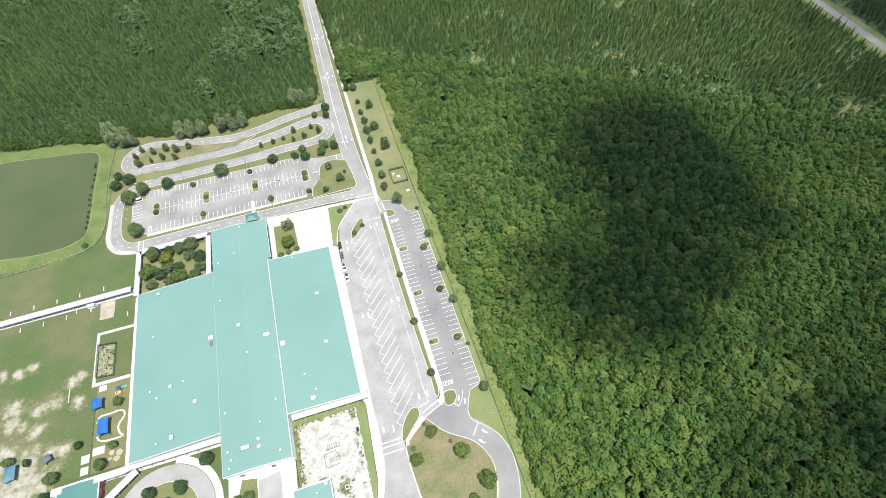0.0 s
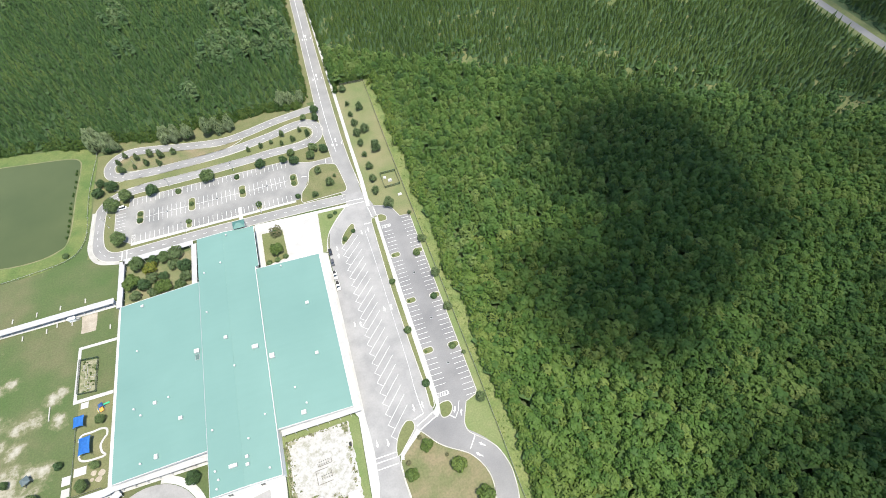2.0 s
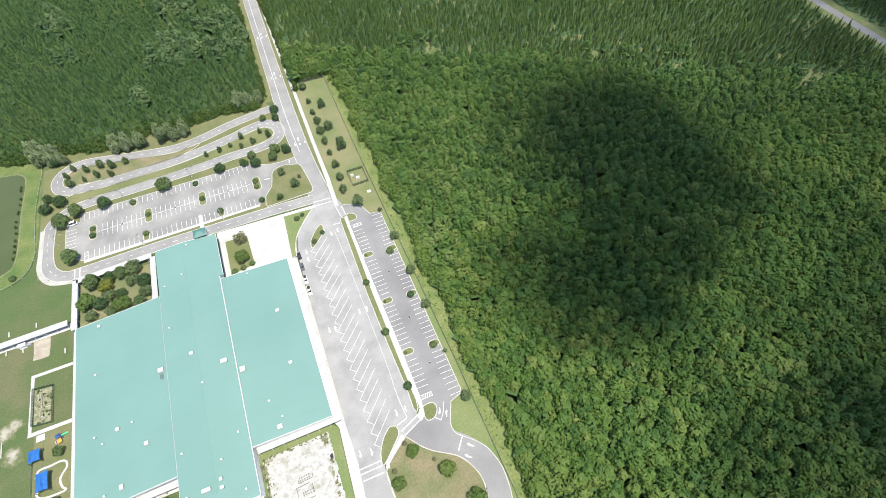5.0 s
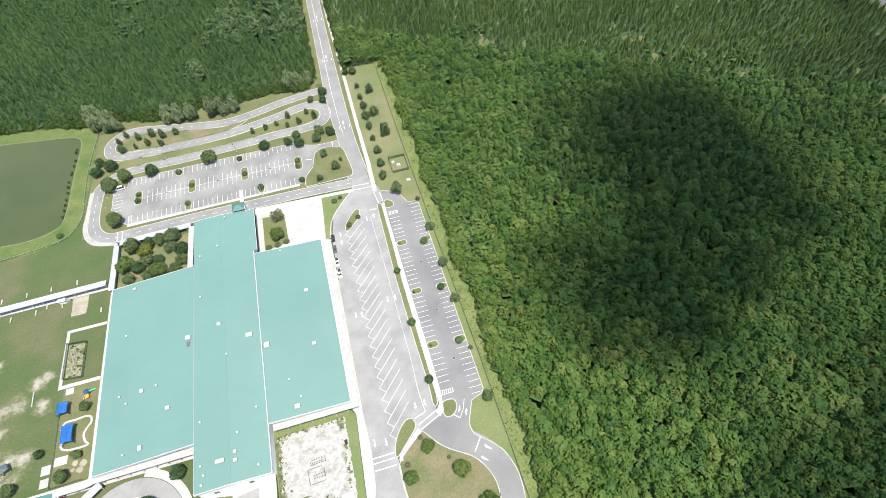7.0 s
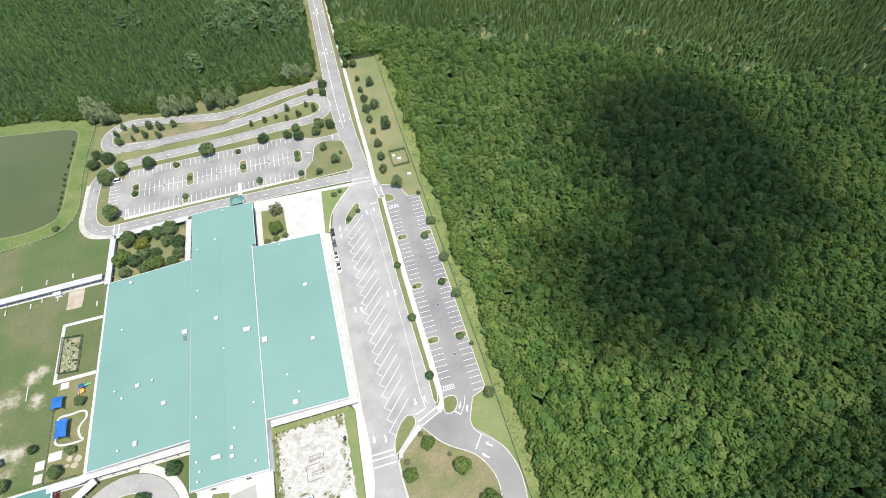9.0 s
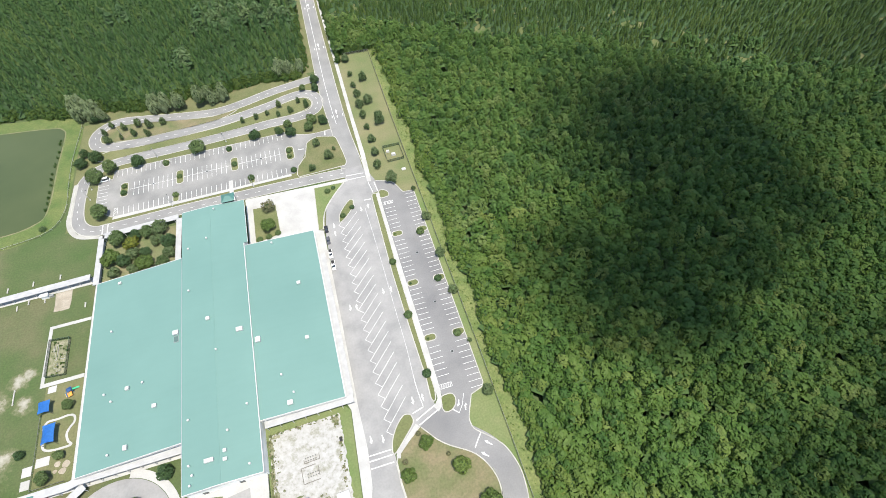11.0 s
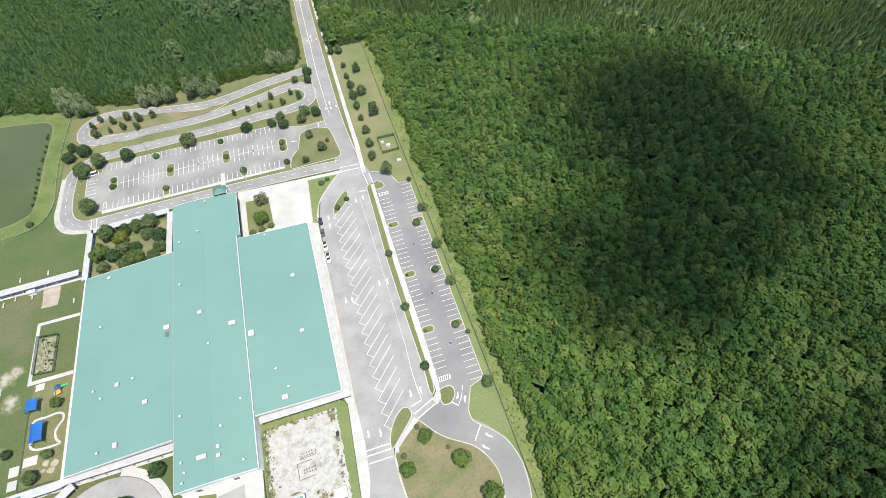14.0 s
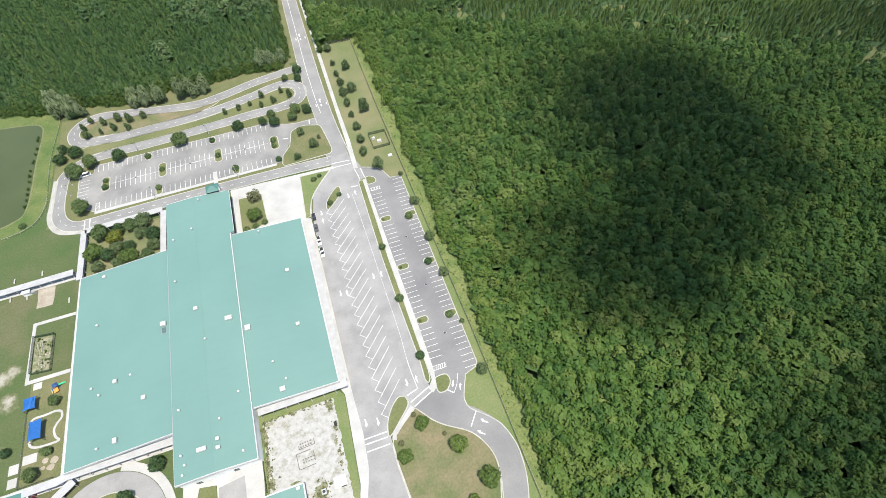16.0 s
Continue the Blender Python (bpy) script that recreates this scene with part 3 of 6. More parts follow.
for y in (71.1, 69.1, 66.3):
    painted(bus_lot, -15.6, y, -6.6, y, 0.42)
painted(bus_lot, 4.8, 82.0, 9.9, 83.4, 0.45), painted(exit_drive, 5.5, 78.9, 14.5, 82.7, 0.42), painted(exit_drive, 6.4, 76.8, 15.0, 80.4, 0.42)
painted(exit_drive, 28.6, 66.8, 24.7, 62.0, 0.4), arrow(exit_drive, 30.3, 62.3, 45), arrow(exit_drive, 27.6, 58.6, 45)
painted(bus_lot, 14.0, 213.0, 15.0, 204.3, 0.35), painted(bus_lot, 17.1, 212.2, 17.7, 205.0, 0.35)
painted(bus_lot, 3.0, 221.6, 13.0, 220.7, 0.4, z=0.09), painted(bus_lot, 3.0, 218.3, 13.2, 217.9, 0.4, z=0.09)
painted(drive, -127.0, 229.0, -127.0, 222.0, 0.45), painted(drive, -124.4, 229.0, -124.4, 222.0, 0.45)
painted(drive, -60.6, 229.0, -60.6, 222.2, 0.4), painted(drive, -58.2, 229.0, -58.2, 222.2, 0.4)

# ---- planting beds ----
for x in (-117.5, -87.2, -56.6):
    lawn_bed("planting_bed", pill(x - 1.9, x + 1.9, 246.8, 257.4, 1.6), M_LAWN, "kerbed grass island between parking bays")
lawn_bed("planting_bed", pill(-26.8, -22.6, 245.2, 256.2, 2.0), M_LAWN, "kerbed grass island at the end of the parking rows")
for x, y in ((-94.8, 266.6), (-58.8, 266.6)):
    lawn_bed("planting_bed", pill(x - 1.5, x + 1.5, y - 3.2, y + 2.2, 1.2), M_LAWN, "small kerbed grass island in the parking row")
for x in (-89.3, -47.8):
    lawn_bed("planting_bed", pill(x - 1.5, x + 1.5, 233.5, 239.3, 1.2), M_LAWN, "small kerbed grass island in the parking row")
for y in (173.2, 142.2, 112.3):
    lawn_bed("planting_bed", pill(18.4, 23.4, y - 1.6, y + 1.4, 1.3), M_LAWN, "small kerbed grass island in the side lot")
    lawn_bed("planting_bed", pill(31.0, 36.2, y - 2.6, y + 0.5, 1.4), M_LAWN, "small kerbed grass island in the side lot")
lawn_bed("planting_bed", smooth_line([(18.2, 199.5), (20.5, 199.3), (22.5, 199.9), (22.6, 202.6), (20.6, 204.5), (18.4, 204.6), (18.1, 202)], 4, True), M_LAWN, "kerbed grass island at the lot entrance")
lawn_bed("planting_bed", smooth_line([(18.2, 85.1), (22.0, 85.3), (23.2, 83.4), (22.7, 81.0), (20.6, 78.9), (17.9, 78.8), (17.2, 80.6), (17.5, 83)], 4, True), M_LAWN, "kerbed dry grass island at the lot exit")
lawn_bed("planting_bed", smooth_line([(-5.8, 190.2), (-3.4, 191.2), (1.6, 196.8), (3.4, 201.6), (2.4, 203.4), (-0.2, 201.4), (-4.6, 195.6)], 5, True), M_LAWN, "teardrop kerbed grass island in the bus lot")
lawn_bed("planting_bed", smooth_line([(-6.1, 69.8), (-4.9, 69.6), (-0.4, 73.8), (4.0, 78.4), (4.1, 81.2), (3.2, 82.2), (1.0, 82.2), (-2.2, 79.2), (-5.0, 74.6)], 5, True), M_LAWN, "long kerbed grass traffic island")
lawn_bed("planting_bed", smooth_line([(13.9, 201.6), (14.6, 203.4), (16.2, 203.0)], 3) + [(16.1, 176), (15.6, 150), (15.9, 107), (16.1, 89)] + smooth_line([(15.6, 85.6), (14.6, 84.4), (13.9, 86.2)], 3) + [(14.3, 95), (13.9, 107.8), (13.3, 130), (13.0, 151), (13.4, 176.5)], M_LAWN, "long kerbed grass strip between the two lots")
lawn_bed("planting_bed", [(-4.2, 68.4)] + smooth_line([(6.4, 76.0), (8.7, 73.0), (11.6, 69.2), (15.7, 65.6), (24.0, 59.8), (28.4, 52.2), (29.0, 44.7), (26.2, 36.0), (20.4, 22), (9.4, 0), (-3.0, -18)], 5) + [(-4.2, -16), (-4.3, 44), (-5.4, 58), (-5.4, 66)], M_DRY, "large sun-browned grass island with young trees")
lawn_bed("planting_bed", [(-15.2, 218.8)] + smooth_line([(1.4, 217.0), (-4.6, 210.8), (-11.4, 201.4), (-14.0, 194), (-14.8, 188.4)], 5) + [(-17.2, 188)], M_FRESH, "triangular lawn beside the service plaza")
lawn_bed("planting_bed", smooth_line([(-15.0, 251.4), (-13.4, 256.4), (-7.5, 258.9), (-0.7, 257.0), (2.5, 255.4), (3.7, 250), (5.4, 234), (3.9, 230.2)], 5) + [(-22, 229.6), (-22.6, 231.6)] + smooth_line([(-21.4, 238), (-16.6, 244.4)], 3), M_STRAW, "olive lawn corner beside the front lot entrance")
# island inside the winding drive and its neighbours
lawn_bed("planting_bed", smooth_line([(-133.0, 303), (-131.2, 309.4), (-124, 310.8), (-108.9, 308.2), (-90, 303.8), (-67.6, 299.9), (-52, 302.2), (-64, 295.8), (-91, 294.2), (-110, 294.0), (-128, 296.4)], 5, True), M_DRY, "narrow grass island inside the winding drive")
lawn_bed("planting_bed", smooth_line([(-128, 288.0), (-112, 286.6), (-90, 286.9), (-66, 288.0), (-50, 290.4), (-32, 294.6), (-20, 298.2), (-11, 299.2), (-6.4, 294), (-8, 288.2), (-18, 284.8), (-35, 284.4), (-53, 282.9), (-91, 281.1), (-114, 281.0), (-129, 279.4), (-137, 284.4)], 5, True), M_LAWN, "long grass island with small trees inside the winding drive")

structure("lawn", slab([(-77.0, 74.6), (-71.2, 73.5), (-71.7, 40), (-87, 40), (-83.5, 63.8), (-79.7, 66.0)], -0.1, 0.1), M_LAWN, "mown lawn beside the service drive", "lawn")

# ---- concrete ----
structure("plaza", slab([(-52.5, 221.6), (-15, 219.2), (-17.4, 188), (-17.4, 184), (-52.5, 184)], -0.1, 0.12), M_CONCRETE, "blinding white concrete service plaza", "pavement")
structure("east_walk", slab([(-19.9, 184), (-17.4, 184), (-17.4, 188), (-14.8, 187), (-15.0, 150), (-15.6, 97), (-15.7, 92), (-15.3, 74), (-16.4, 60), (-19.4, 50), (-21, 40), (-22, -160), (-27, -160), (-25, 40), (-20.6, 56), (-18.6, 91), (-19.9, 94)], -0.1, 0.13), M_CONCRETE, "broad white concrete walk beside the building", "pavement")
structure("lot_walk", slab([(16.5, 203.6), (17.9, 203.6), (17.9, 175), (18.0, 149), (18.5, 106), (18.4, 88), (17.4, 81.6), (15.2, 79.6), (13.9, 82.0), (16.3, 85), (16.4, 89), (16.2, 107), (15.9, 150), (16.4, 175)], -0.1, 0.14), M_CONCRETE, "straight white concrete pavement between the two lots", "pavement")
structure("road_walk", slab([(15.6, 470), (16.8, 470), (16.6, 385), (16.9, 323), (16.5, 268), (16.8, 236), (15.9, 213), (13.6, 213.6), (14.3, 236), (14.4, 269), (14.8, 323), (15.0, 385)], -0.1, 0.14), M_CONCRETE, "straight white concrete pavement along the road", "pavement")
structure("strip", slab([(13.4, 222.4), (14.2, 236), (14.3, 269), (14.7, 323), (14.9, 385), (15.5, 470), (14.4, 470), (12.5, 385), (11.9, 332), (11.6, 305), (11.6, 276), (12.1, 256), (13.1, 240)], -0.1, 0.1), M_STRAW, "narrow olive grass strip between road and pavement", "verge")
structure("bend_walk", slab(smooth_line([(-145.7, 265), (-146.2, 246.4), (-146.5, 236.5), (-143.9, 228.2), (-138.4, 222.6), (-128.4, 219.6)], 5) + smooth_line([(-128.4, 221.8), (-137.6, 225.0), (-141.0, 228.2), (-143.4, 234.8), (-143.7, 246), (-143.2, 264.8)], 5), -0.1, 0.14), M_WALKWAY, "worn concrete pavement round the bend", "pavement")
structure("front_walk", band([(-52, 221.8), (-15, 220.0), (3.5, 219.2)], 0.2, -2.0, -0.1, 0.135), M_CONCRETE, "white concrete pavement along the front drive", "pavement")
structure("lot_path", slab([(-60.5, 229.0), (-58.3, 229.0), (-58.3, 239.3), (-60.5, 239.3)], -0.1, 0.156), M_CONCRETE, "short white concrete crossing path", "pavement")
structure("south_walk", slab([(-157, 92.6), (-83, 92.6), (-83, 96.2), (-157, 96.2)], -0.1, 0.12), M_CONCRETE, "white concrete walk along the south wall", "pavement")
structure("west_walk", slab([(-127.4, 93), (-122.5, 93), (-122.5, 185.4), (-125.0, 185.4), (-124.6, 216), (-127.6, 216), (-126.9, 188)], -0.1, 0.126), M_CONCRETE, "straight white concrete walk along the west wall", "pavement")
structure("apron", slab([(-83.5, 64), (-79.8, 66), (-77.2, 74.8), (-71.0, 73.6), (-71.6, 30), (-55, 30), (-54.4, 64), (-53.6, 76), (-53.6, 77), (-83, 77)], -0.1, 0.11), M_CONCRETE, "white concrete apron at the wing's end", "pavement")
structure("service_drive", slab([(-71.8, 20), (-61.0, 20), (-60.8, 73.6), (-70.4, 72.4)], -0.1, 0.118), M_ASPHALT, "short pale asphalt service drive", "road")
structure("island_walk", band([(-5.2, 67.2), (-4.5, 69.4), (5.2, 77.6)], 0.2, -1.5, -0.1, 0.17), M_CONCRETE, "white concrete path across the traffic island", "pavement")
structure("yard_walk", slab([(-52.8, 94.4), (-19.5, 94.4), (-19.5, 96.5), (-52.8, 96.5)], -0.1, 0.12), M_CONCRETE, "white concrete walk under the east wing's end wall", "pavement")
for n, (x0, x1, y0, y1) in enumerate(((-145.4, -127.2, 169.8, 171.4), (-145.4, -143.9, 141.0, 170.0), (-145.4, -127.3, 140.6, 142.4))):
    structure("garden_path", slab([(x0, y0), (x1, y0), (x1, y1), (x0, y1)], -0.1, 0.1 + 0.004 * n), M_CONCRETE, "white concrete garden path", "pavement")

# roundabout drive at the south-west
structure("turning_circle", slab(arc(-110, 70, 21.3, 0, 360, 48)[:-1], -0.1, 0.06), M_ASPHALT, "pale worn asphalt turning circle", "road")
lawn_bed("planting_bed", arc(-110, 69.6, 14.4, 0, 360, 40)[:-1], M_LAWN, "round grass island with trees in the turning circle")
structure("circle_walk", band(arc(-110, 70, 21.5, -60, 78, 30), -0.0, -3.2, -0.1, 0.13), M_CONCRETE, "curved white concrete walk round the turning circle", "pavement")
structure("courtyard_bed", slab([(-124.0, 185), (-87, 185), (-87, 216), (-124.0, 216)], -0.1, 0.08), M_MULCH, "leaf-strewn planted courtyard ground", "ground")
lawn_bed("planting_bed", [(-49.2, 190.0), (-36.4, 192.0), (-37.0, 213.2), (-49.0, 213.6)], M_LAWN, "kerbed lawn with trees in the white plaza")
# building yard
structure("yard_lawn", slab([(-53.4, 94.2), (-21.6, 94.2), (-18.9, 91.2), (-20.9, 56), (-25, 40), (-25, 20), (-54.6, 20)], -0.1, 0.07), M_FRESH, "green grass border of the service yard", "verge")


def yard_sand():
    m, n, l, b = material("white shell sand", 0.95)
    grit = ramp(n, [(0.30, (0.215, 0.207, 0.178)), (0.44, (0.325, 0.322, 0.306)), (0.7, (0.388, 0.388, 0.381))])
    l.new(noise_node(n, l, 0.55, 6.0, 0.6).outputs["Fac"], grit.inputs[0])
    weedy = ramp(n, [(0.53, (0, 0, 0)), (0.66, (0.8, 0.8, 0.8))])
    l.new(noise_node(n, l, 0.2, 9.0, 0.72).outputs["Fac"], weedy.inputs[0])
    l.new(mixed(n, l, grit.outputs[0], (0.19, 0.19, 0.135), weedy.outputs[0]), b.inputs["Base Color"])
    return m


edge_rng = random.Random(3)
sand = []
for (x0, y0), (x1, y1), k in (((-52.4, 64), (-52.2, 90.6), 40), ((-52.2, 90.6), (-23.6, 91.4), 44), ((-23.6, 91.4), (-23.8, 50), 50), ((-23.8, 50), (-52.4, 46), 12)):
    for i in range(k):
        sand.append((x0 + (x1 - x0) * i / k + edge_rng.uniform(-0.35, 0.35), y0 + (y1 - y0) * i / k + edge_rng.uniform(-0.25, 0.25)))
structure("yard_ground", slab(sand, -0.1, 0.1), yard_sand(), "glaring white shell sand with weedy patches", "ground")
for x, y, rx, ry in ((-34.6, 58.6, 2.7, 3.6), (-51.6, 84.6, 1.0, 4.6), (-51.8, 74.4, 0.9, 3.4), (-51.2, 67.4, 1.2, 2.2), (-25.6, 88.8, 1.7, 2.0), (-26.0, 74.0, 0.7, 1.6), (-43.5, 64.6, 1.8, 0.5), (-49.4, 89.4, 2.6, 0.8)):
    ring = [(x + rx * edge_rng.uniform(0.6, 1.25) * math.cos(a * math.pi / 11), y + ry * edge_rng.uniform(0.6, 1.25) * math.sin(a * math.pi / 11)) for a in range(22)]
    structure("weed_patch", slab(ring, 0.0, 0.106), M_WEEDY, "ragged olive weeds spreading over the sand", "ground")


# ---- school building ----
def roof_plate(corners, thick=0.45):
    """A roof plane from its four corners (x, y, z), with a fascia's depth."""
    bm = bmesh.new()
    up = [bm.verts.new(c) for c in corners]
    low = [bm.verts.new((x, y, z - thick)) for x, y, z in corners]
    bm.faces.new(up), bm.faces.new(low[::-1])
    for i in range(4):
        j = (i + 1) % 4
        bm.faces.new((up[i], low[i], low[j], up[j]))
    bmesh.ops.recalc_face_normals(bm, faces=bm.faces)
    return bm


def gutter(x0, y0, z0, x1, y1, z1, wide=0.24, deep=0.5, lift=0.04):
    """A box-shaped edge trim from one point to another."""
    u = Vector((x1 - x0, y1 - y0, 0)).normalized()
    n = Vector((-u.y, u.x, 0)) * wide / 2
    a, b = Vector((x0, y0, z0 + lift)), Vector((x1, y1, z1 + lift))
    return roof_plate([tuple(a - n), tuple(b - n), tuple(b + n), tuple(a + n)], deep)


def walls_under(x0, x1, y0, y1, z_w, z_e, i=0.7):
    bm = bmesh.new()
    vs = [bm.verts.new(p) for p in ((x0 + i, y0 + i, 0), (x1 - i, y0 + i, 0), (x1 - i, y1 - i, 0), (x0 + i, y1 - i, 0),
                                    (x0 + i, y0 + i, z_w), (x1 - i, y0 + i, z_e), (x1 - i, y1 - i, z_e), (x0 + i, y1 - i, z_w))]
    for f in ((0, 1, 5, 4), (1, 2, 6, 5), (2, 3, 7, 6), (3, 0, 4, 7), (4, 5, 6, 7), (3, 2, 1, 0)):
        bm.faces.new([vs[k] for k in f])
    bmesh.ops.recalc_face_normals(bm, faces=bm.faces)
    return bm


SEAM = {}


def seams(parent, x0, x1, y0, y1, z0, z1, step):
    """Raised ribs from eave to ridge, each its own strip of metal."""
    key = (round(x1 - x0, 2), round(z1 - z0, 2))
    if key not in SEAM:
        SEAM[key] = mesh_of(roof_plate([(0, -0.04, 0.014), (x1 - x0, -0.04, 0.014 + z1 - z0), (x1 - x0, 0.04, 0.014 + z1 - z0), (0, 0.04, 0.014)], 0.05), "roof_seam", M_ROOF)
    y = y0 + step
    while y < y1 - 0.3:
        part("roof_seam", SEAM[key], None, parent, at=pose(x0, y, z0))
        y += step


school = thing("school_building", Matrix(), "wide low white school with a pale green ribbed metal roof", "school building")
WINGS = [  # west, east, south, north, roof height at west, at east
    (-123.4, -82.5, 95.3, 185.6, 4.8, 8.0),
    (-82.5, -68.5, 75.6, 215.2, 8.1, 8.55),
    (-68.5, -53.2, 75.6, 215.2, 8.55, 7.2),
    (-53.2, -19.2, 95.3, 185.0, 6.5, 4.8)]
for x0, x1, y0, y1, zw, ze in WINGS:
    roof = part("roof", roof_plate([(x0, y0, zw), (x1, y0, ze), (x1, y1, ze), (x0, y1, zw)]), M_ROOF, school, "pale green ribbed metal roof")
    part("wall", walls_under(x0 if x0 < -83 else x0 - 0.69, x1 if x1 > -20 else x1 + 0.69, y0, y1, zw - 0.46, ze - 0.46), M_WALL, school, "white stucco walls")
    seams(roof, x0, x1, y0, y1, zw, ze, 2.4)
    for y in (y0, y1):
        part("edge_trim", gutter(x0, y, zw, x1, y, ze), M_WHITE, school, "white metal edge trim")
# grey strips draw the thin gutter shadow along the south eaves
for x0, x1, y0, y1, zw, ze in WINGS:
    part("rain_gutter", gutter(x0, y0 - 0.32, zw - 0.28, x1, y0 - 0.32, ze - 0.28, 0.26, 0.22), M_GREYMETAL, school, "grey eave strip drawn for the gutter's shadow line")
part("gutter", gutter(-123.4, 95.3, 4.8, -123.4, 185.6, 4.8, 0.45), M_WHITE, school, "white metal gutter")
part("gutter", gutter(-19.2, 95.3, 4.8, -19.2, 185.0, 4.8, 0.5), M_WHITE, school, "white metal gutter")
part("step_flashing", gutter(-53.15, 75.6, 7.2, -53.15, 186.2, 7.2, 0.34, 0.9, 0.12), M_WHITE, school, "white metal step flashing")
part("eave_roof", roof_plate([(-53.2, 186.4, 7.2), (-51.4, 186.4, 7.02), (-51.4, 215.2, 7.02), (-53.2, 215.2, 7.2)]), M_ROOF, school, "pale green ribbed metal roof")
part("gutter", gutter(-51.35, 186.4, 7.02, -51.35, 215.2, 7.02, 0.2, 0.3), M_WHITE, school, "white metal gutter")
part("ridge_cap", gutter(-82.5, 75.6, 8.1, -82.5, 186, 8.1, 0.22, 0.3, 0.05), M_GREYMETAL, school, "pale green ridge cap")
part("ridge_cap", gutter(-68.5, 75.6, 8.55, -68.5, 215, 8.55, 0.4, 0.3, 0.06), M_ROOF, school, "pale green ridge cap")
DOOR = mesh_of(box_mesh(-0.95, 0.95, -0.06, 0.06, 0, 2.1, bevel=0.02), "door", M_GLASS)
for x in (-76.5, -63.0):
    part("door", DOOR, None, school, "dark glazed double door", at=pose(x, 76.26, 0.1))
# entrance canopy at the north end
canopy = thing("entrance_canopy", pose(-58.9, 217.7, 0), "tall green hip-roofed entrance portico on white posts", "canopy")
bm = bmesh.new()
v = [bm.verts.new(p) for p in ((-3.3, -2.9, 8.9), (3.3, -2.9, 8.9), (3.3, 2.9, 8.9), (-3.3, 2.9, 8.9), (-1.0, 0, 10.3), (1.0, 0, 10.3))]
for f in ((0, 1, 5, 4), (1, 2, 5), (2, 3, 4, 5), (3, 0, 4), (3, 2, 1, 0)):
    bm.faces.new([v[i] for i in f])
bmesh.ops.recalc_face_normals(bm, faces=bm.faces)
part("roof", bm, M_ROOF_DARK, canopy, "green metal hip roof")
# dark panel stands in for the shade in the open south end
part("louvre", box_mesh(-3.0, 3.0, -2.4, -2.2, 7.4, 8.92), M_DARKMETAL, canopy, "dark panel painted for the shaded open end")
for x, y in ((-2.9, -2.0), (2.9, -2.0), (2.9, 2.5), (-2.9, 2.5)):
    part("post", box_mesh(x - 0.25, x + 0.25, y - 0.25, y + 0.25, 0, 8.92), M_WHITE, canopy)


# ---- rooftop equipment ----
def rooftop_unit(x, y, z, w, d, h, turn=0, label="white metal rooftop ventilation unit"):
    u = thing("rooftop_unit", pose(x, y, z, 0, 0, turn), label, "roof vent", "vents on the school roof")
    part("curb", box_mesh(-w / 2 + 0.1, w / 2 - 0.1, -d / 2 + 0.1, d / 2 - 0.1, -0.3, 0.25), M_GREYMETAL, u, "grey metal curb")
    part("housing", box_mesh(-w / 2, w / 2, -d / 2, d / 2, 0.22, h, bevel=0.08), M_WHITE, u)
    return u


def roof_pipe(x, y, z, r=0.35, h=0.8):
    u = thing("roof_pipe", pose(x, y, z), "small white round roof vent pipe with cap", "roof vent", "pipes on the school roof")
    for nm, rad, a, b in (("pipe", r * 0.7, -0.4, h), ("cap", r, h - 0.1, h + 0.25)):
        bm = bmesh.new()
        bmesh.ops.create_cone(bm, cap_ends=True, segments=12, radius1=rad, radius2=rad * 0.85, depth=b - a, matrix=Matrix.Translation((0, 0, (a + b) / 2)))
        part(nm, bm, M_WHITE, u)
    return u


def roof_height(x, y):
    for x0, x1, y0, y1, zw, ze in WINGS:
        if x0 <= x <= x1 and y0 <= y <= y1:
            return zw + (ze - zw) * (x - x0) / (x1 - x0)
    return 5.0


for x, y, w, d, h in ((-84.9, 144.6, 2.3, 2.0, 1.3), (-57.9, 137.9, 2.9, 1.9, 1.2), (-50.9, 131.0, 2.3, 2.5, 1.2), (-70.9, 147.2, 1.7, 1.6, 1.0), (-93.4, 114.0, 1.7, 1.6, 1.0),
                      (-30.4, 155.4, 1.7, 1.6, 0.9), (-30.4, 126.1, 1.6, 1.5, 0.9), (-40.8, 99.1, 2.2, 1.9, 1.1), (-104.2, 100.5, 1.5, 2.0, 1.2), (-72.1, 85.2, 3.4, 1.5, 1.2),
                      (-104.9, 125.4, 1.5, 1.5, 1.2), (-66.3, 87.3, 1.3, 1.3, 0.9), (-66.3, 84.0, 1.5, 1.3, 0.9), (-111.9, 181.6, 1.4, 1.2, 1.0)):
    rooftop_unit(x, y, roof_height(x, y), w, d, h)
for x, y in ((-79.1, 164.8), (-79.2, 189.7), (-67.9, 130.7), (-79.7, 103.2), (-64.9, 94.6), (-57.1, 103.2), (-79.6, 85.4), (-78.4, 81.6), (-79.3, 78.2), (-70.4, 193.6), (-66.3, 212.1),
             (-40.1, 182.5), (-42.9, 111.9), (-113.8, 155.6), (-98.7, 125.9), (-114.5, 125.8), (-111.3, 121.7), (-111.0, 99.8), (-57.7, 79.8), (-38.9, 103)):
    roof_pipe(x, y, roof_height(x, y), 0.5)
hatch = thing("roof_hatch", pose(-84.9, 141.6, roof_height(-84.9, 141.6)), "flat dark grey framed roof skylight", "skylight")
part("frame", box_mesh(-1.0, 1.0, -1.5, 1.5, -0.3, 0.2), M_GREYMETAL, hatch)
part("pane", box_mesh(-0.88, 0.88, -1.38, 1.38, 0.15, 0.24), plain("dull skylight plastic", (0.07, 0.12, 0.115), 0.7), hatch)


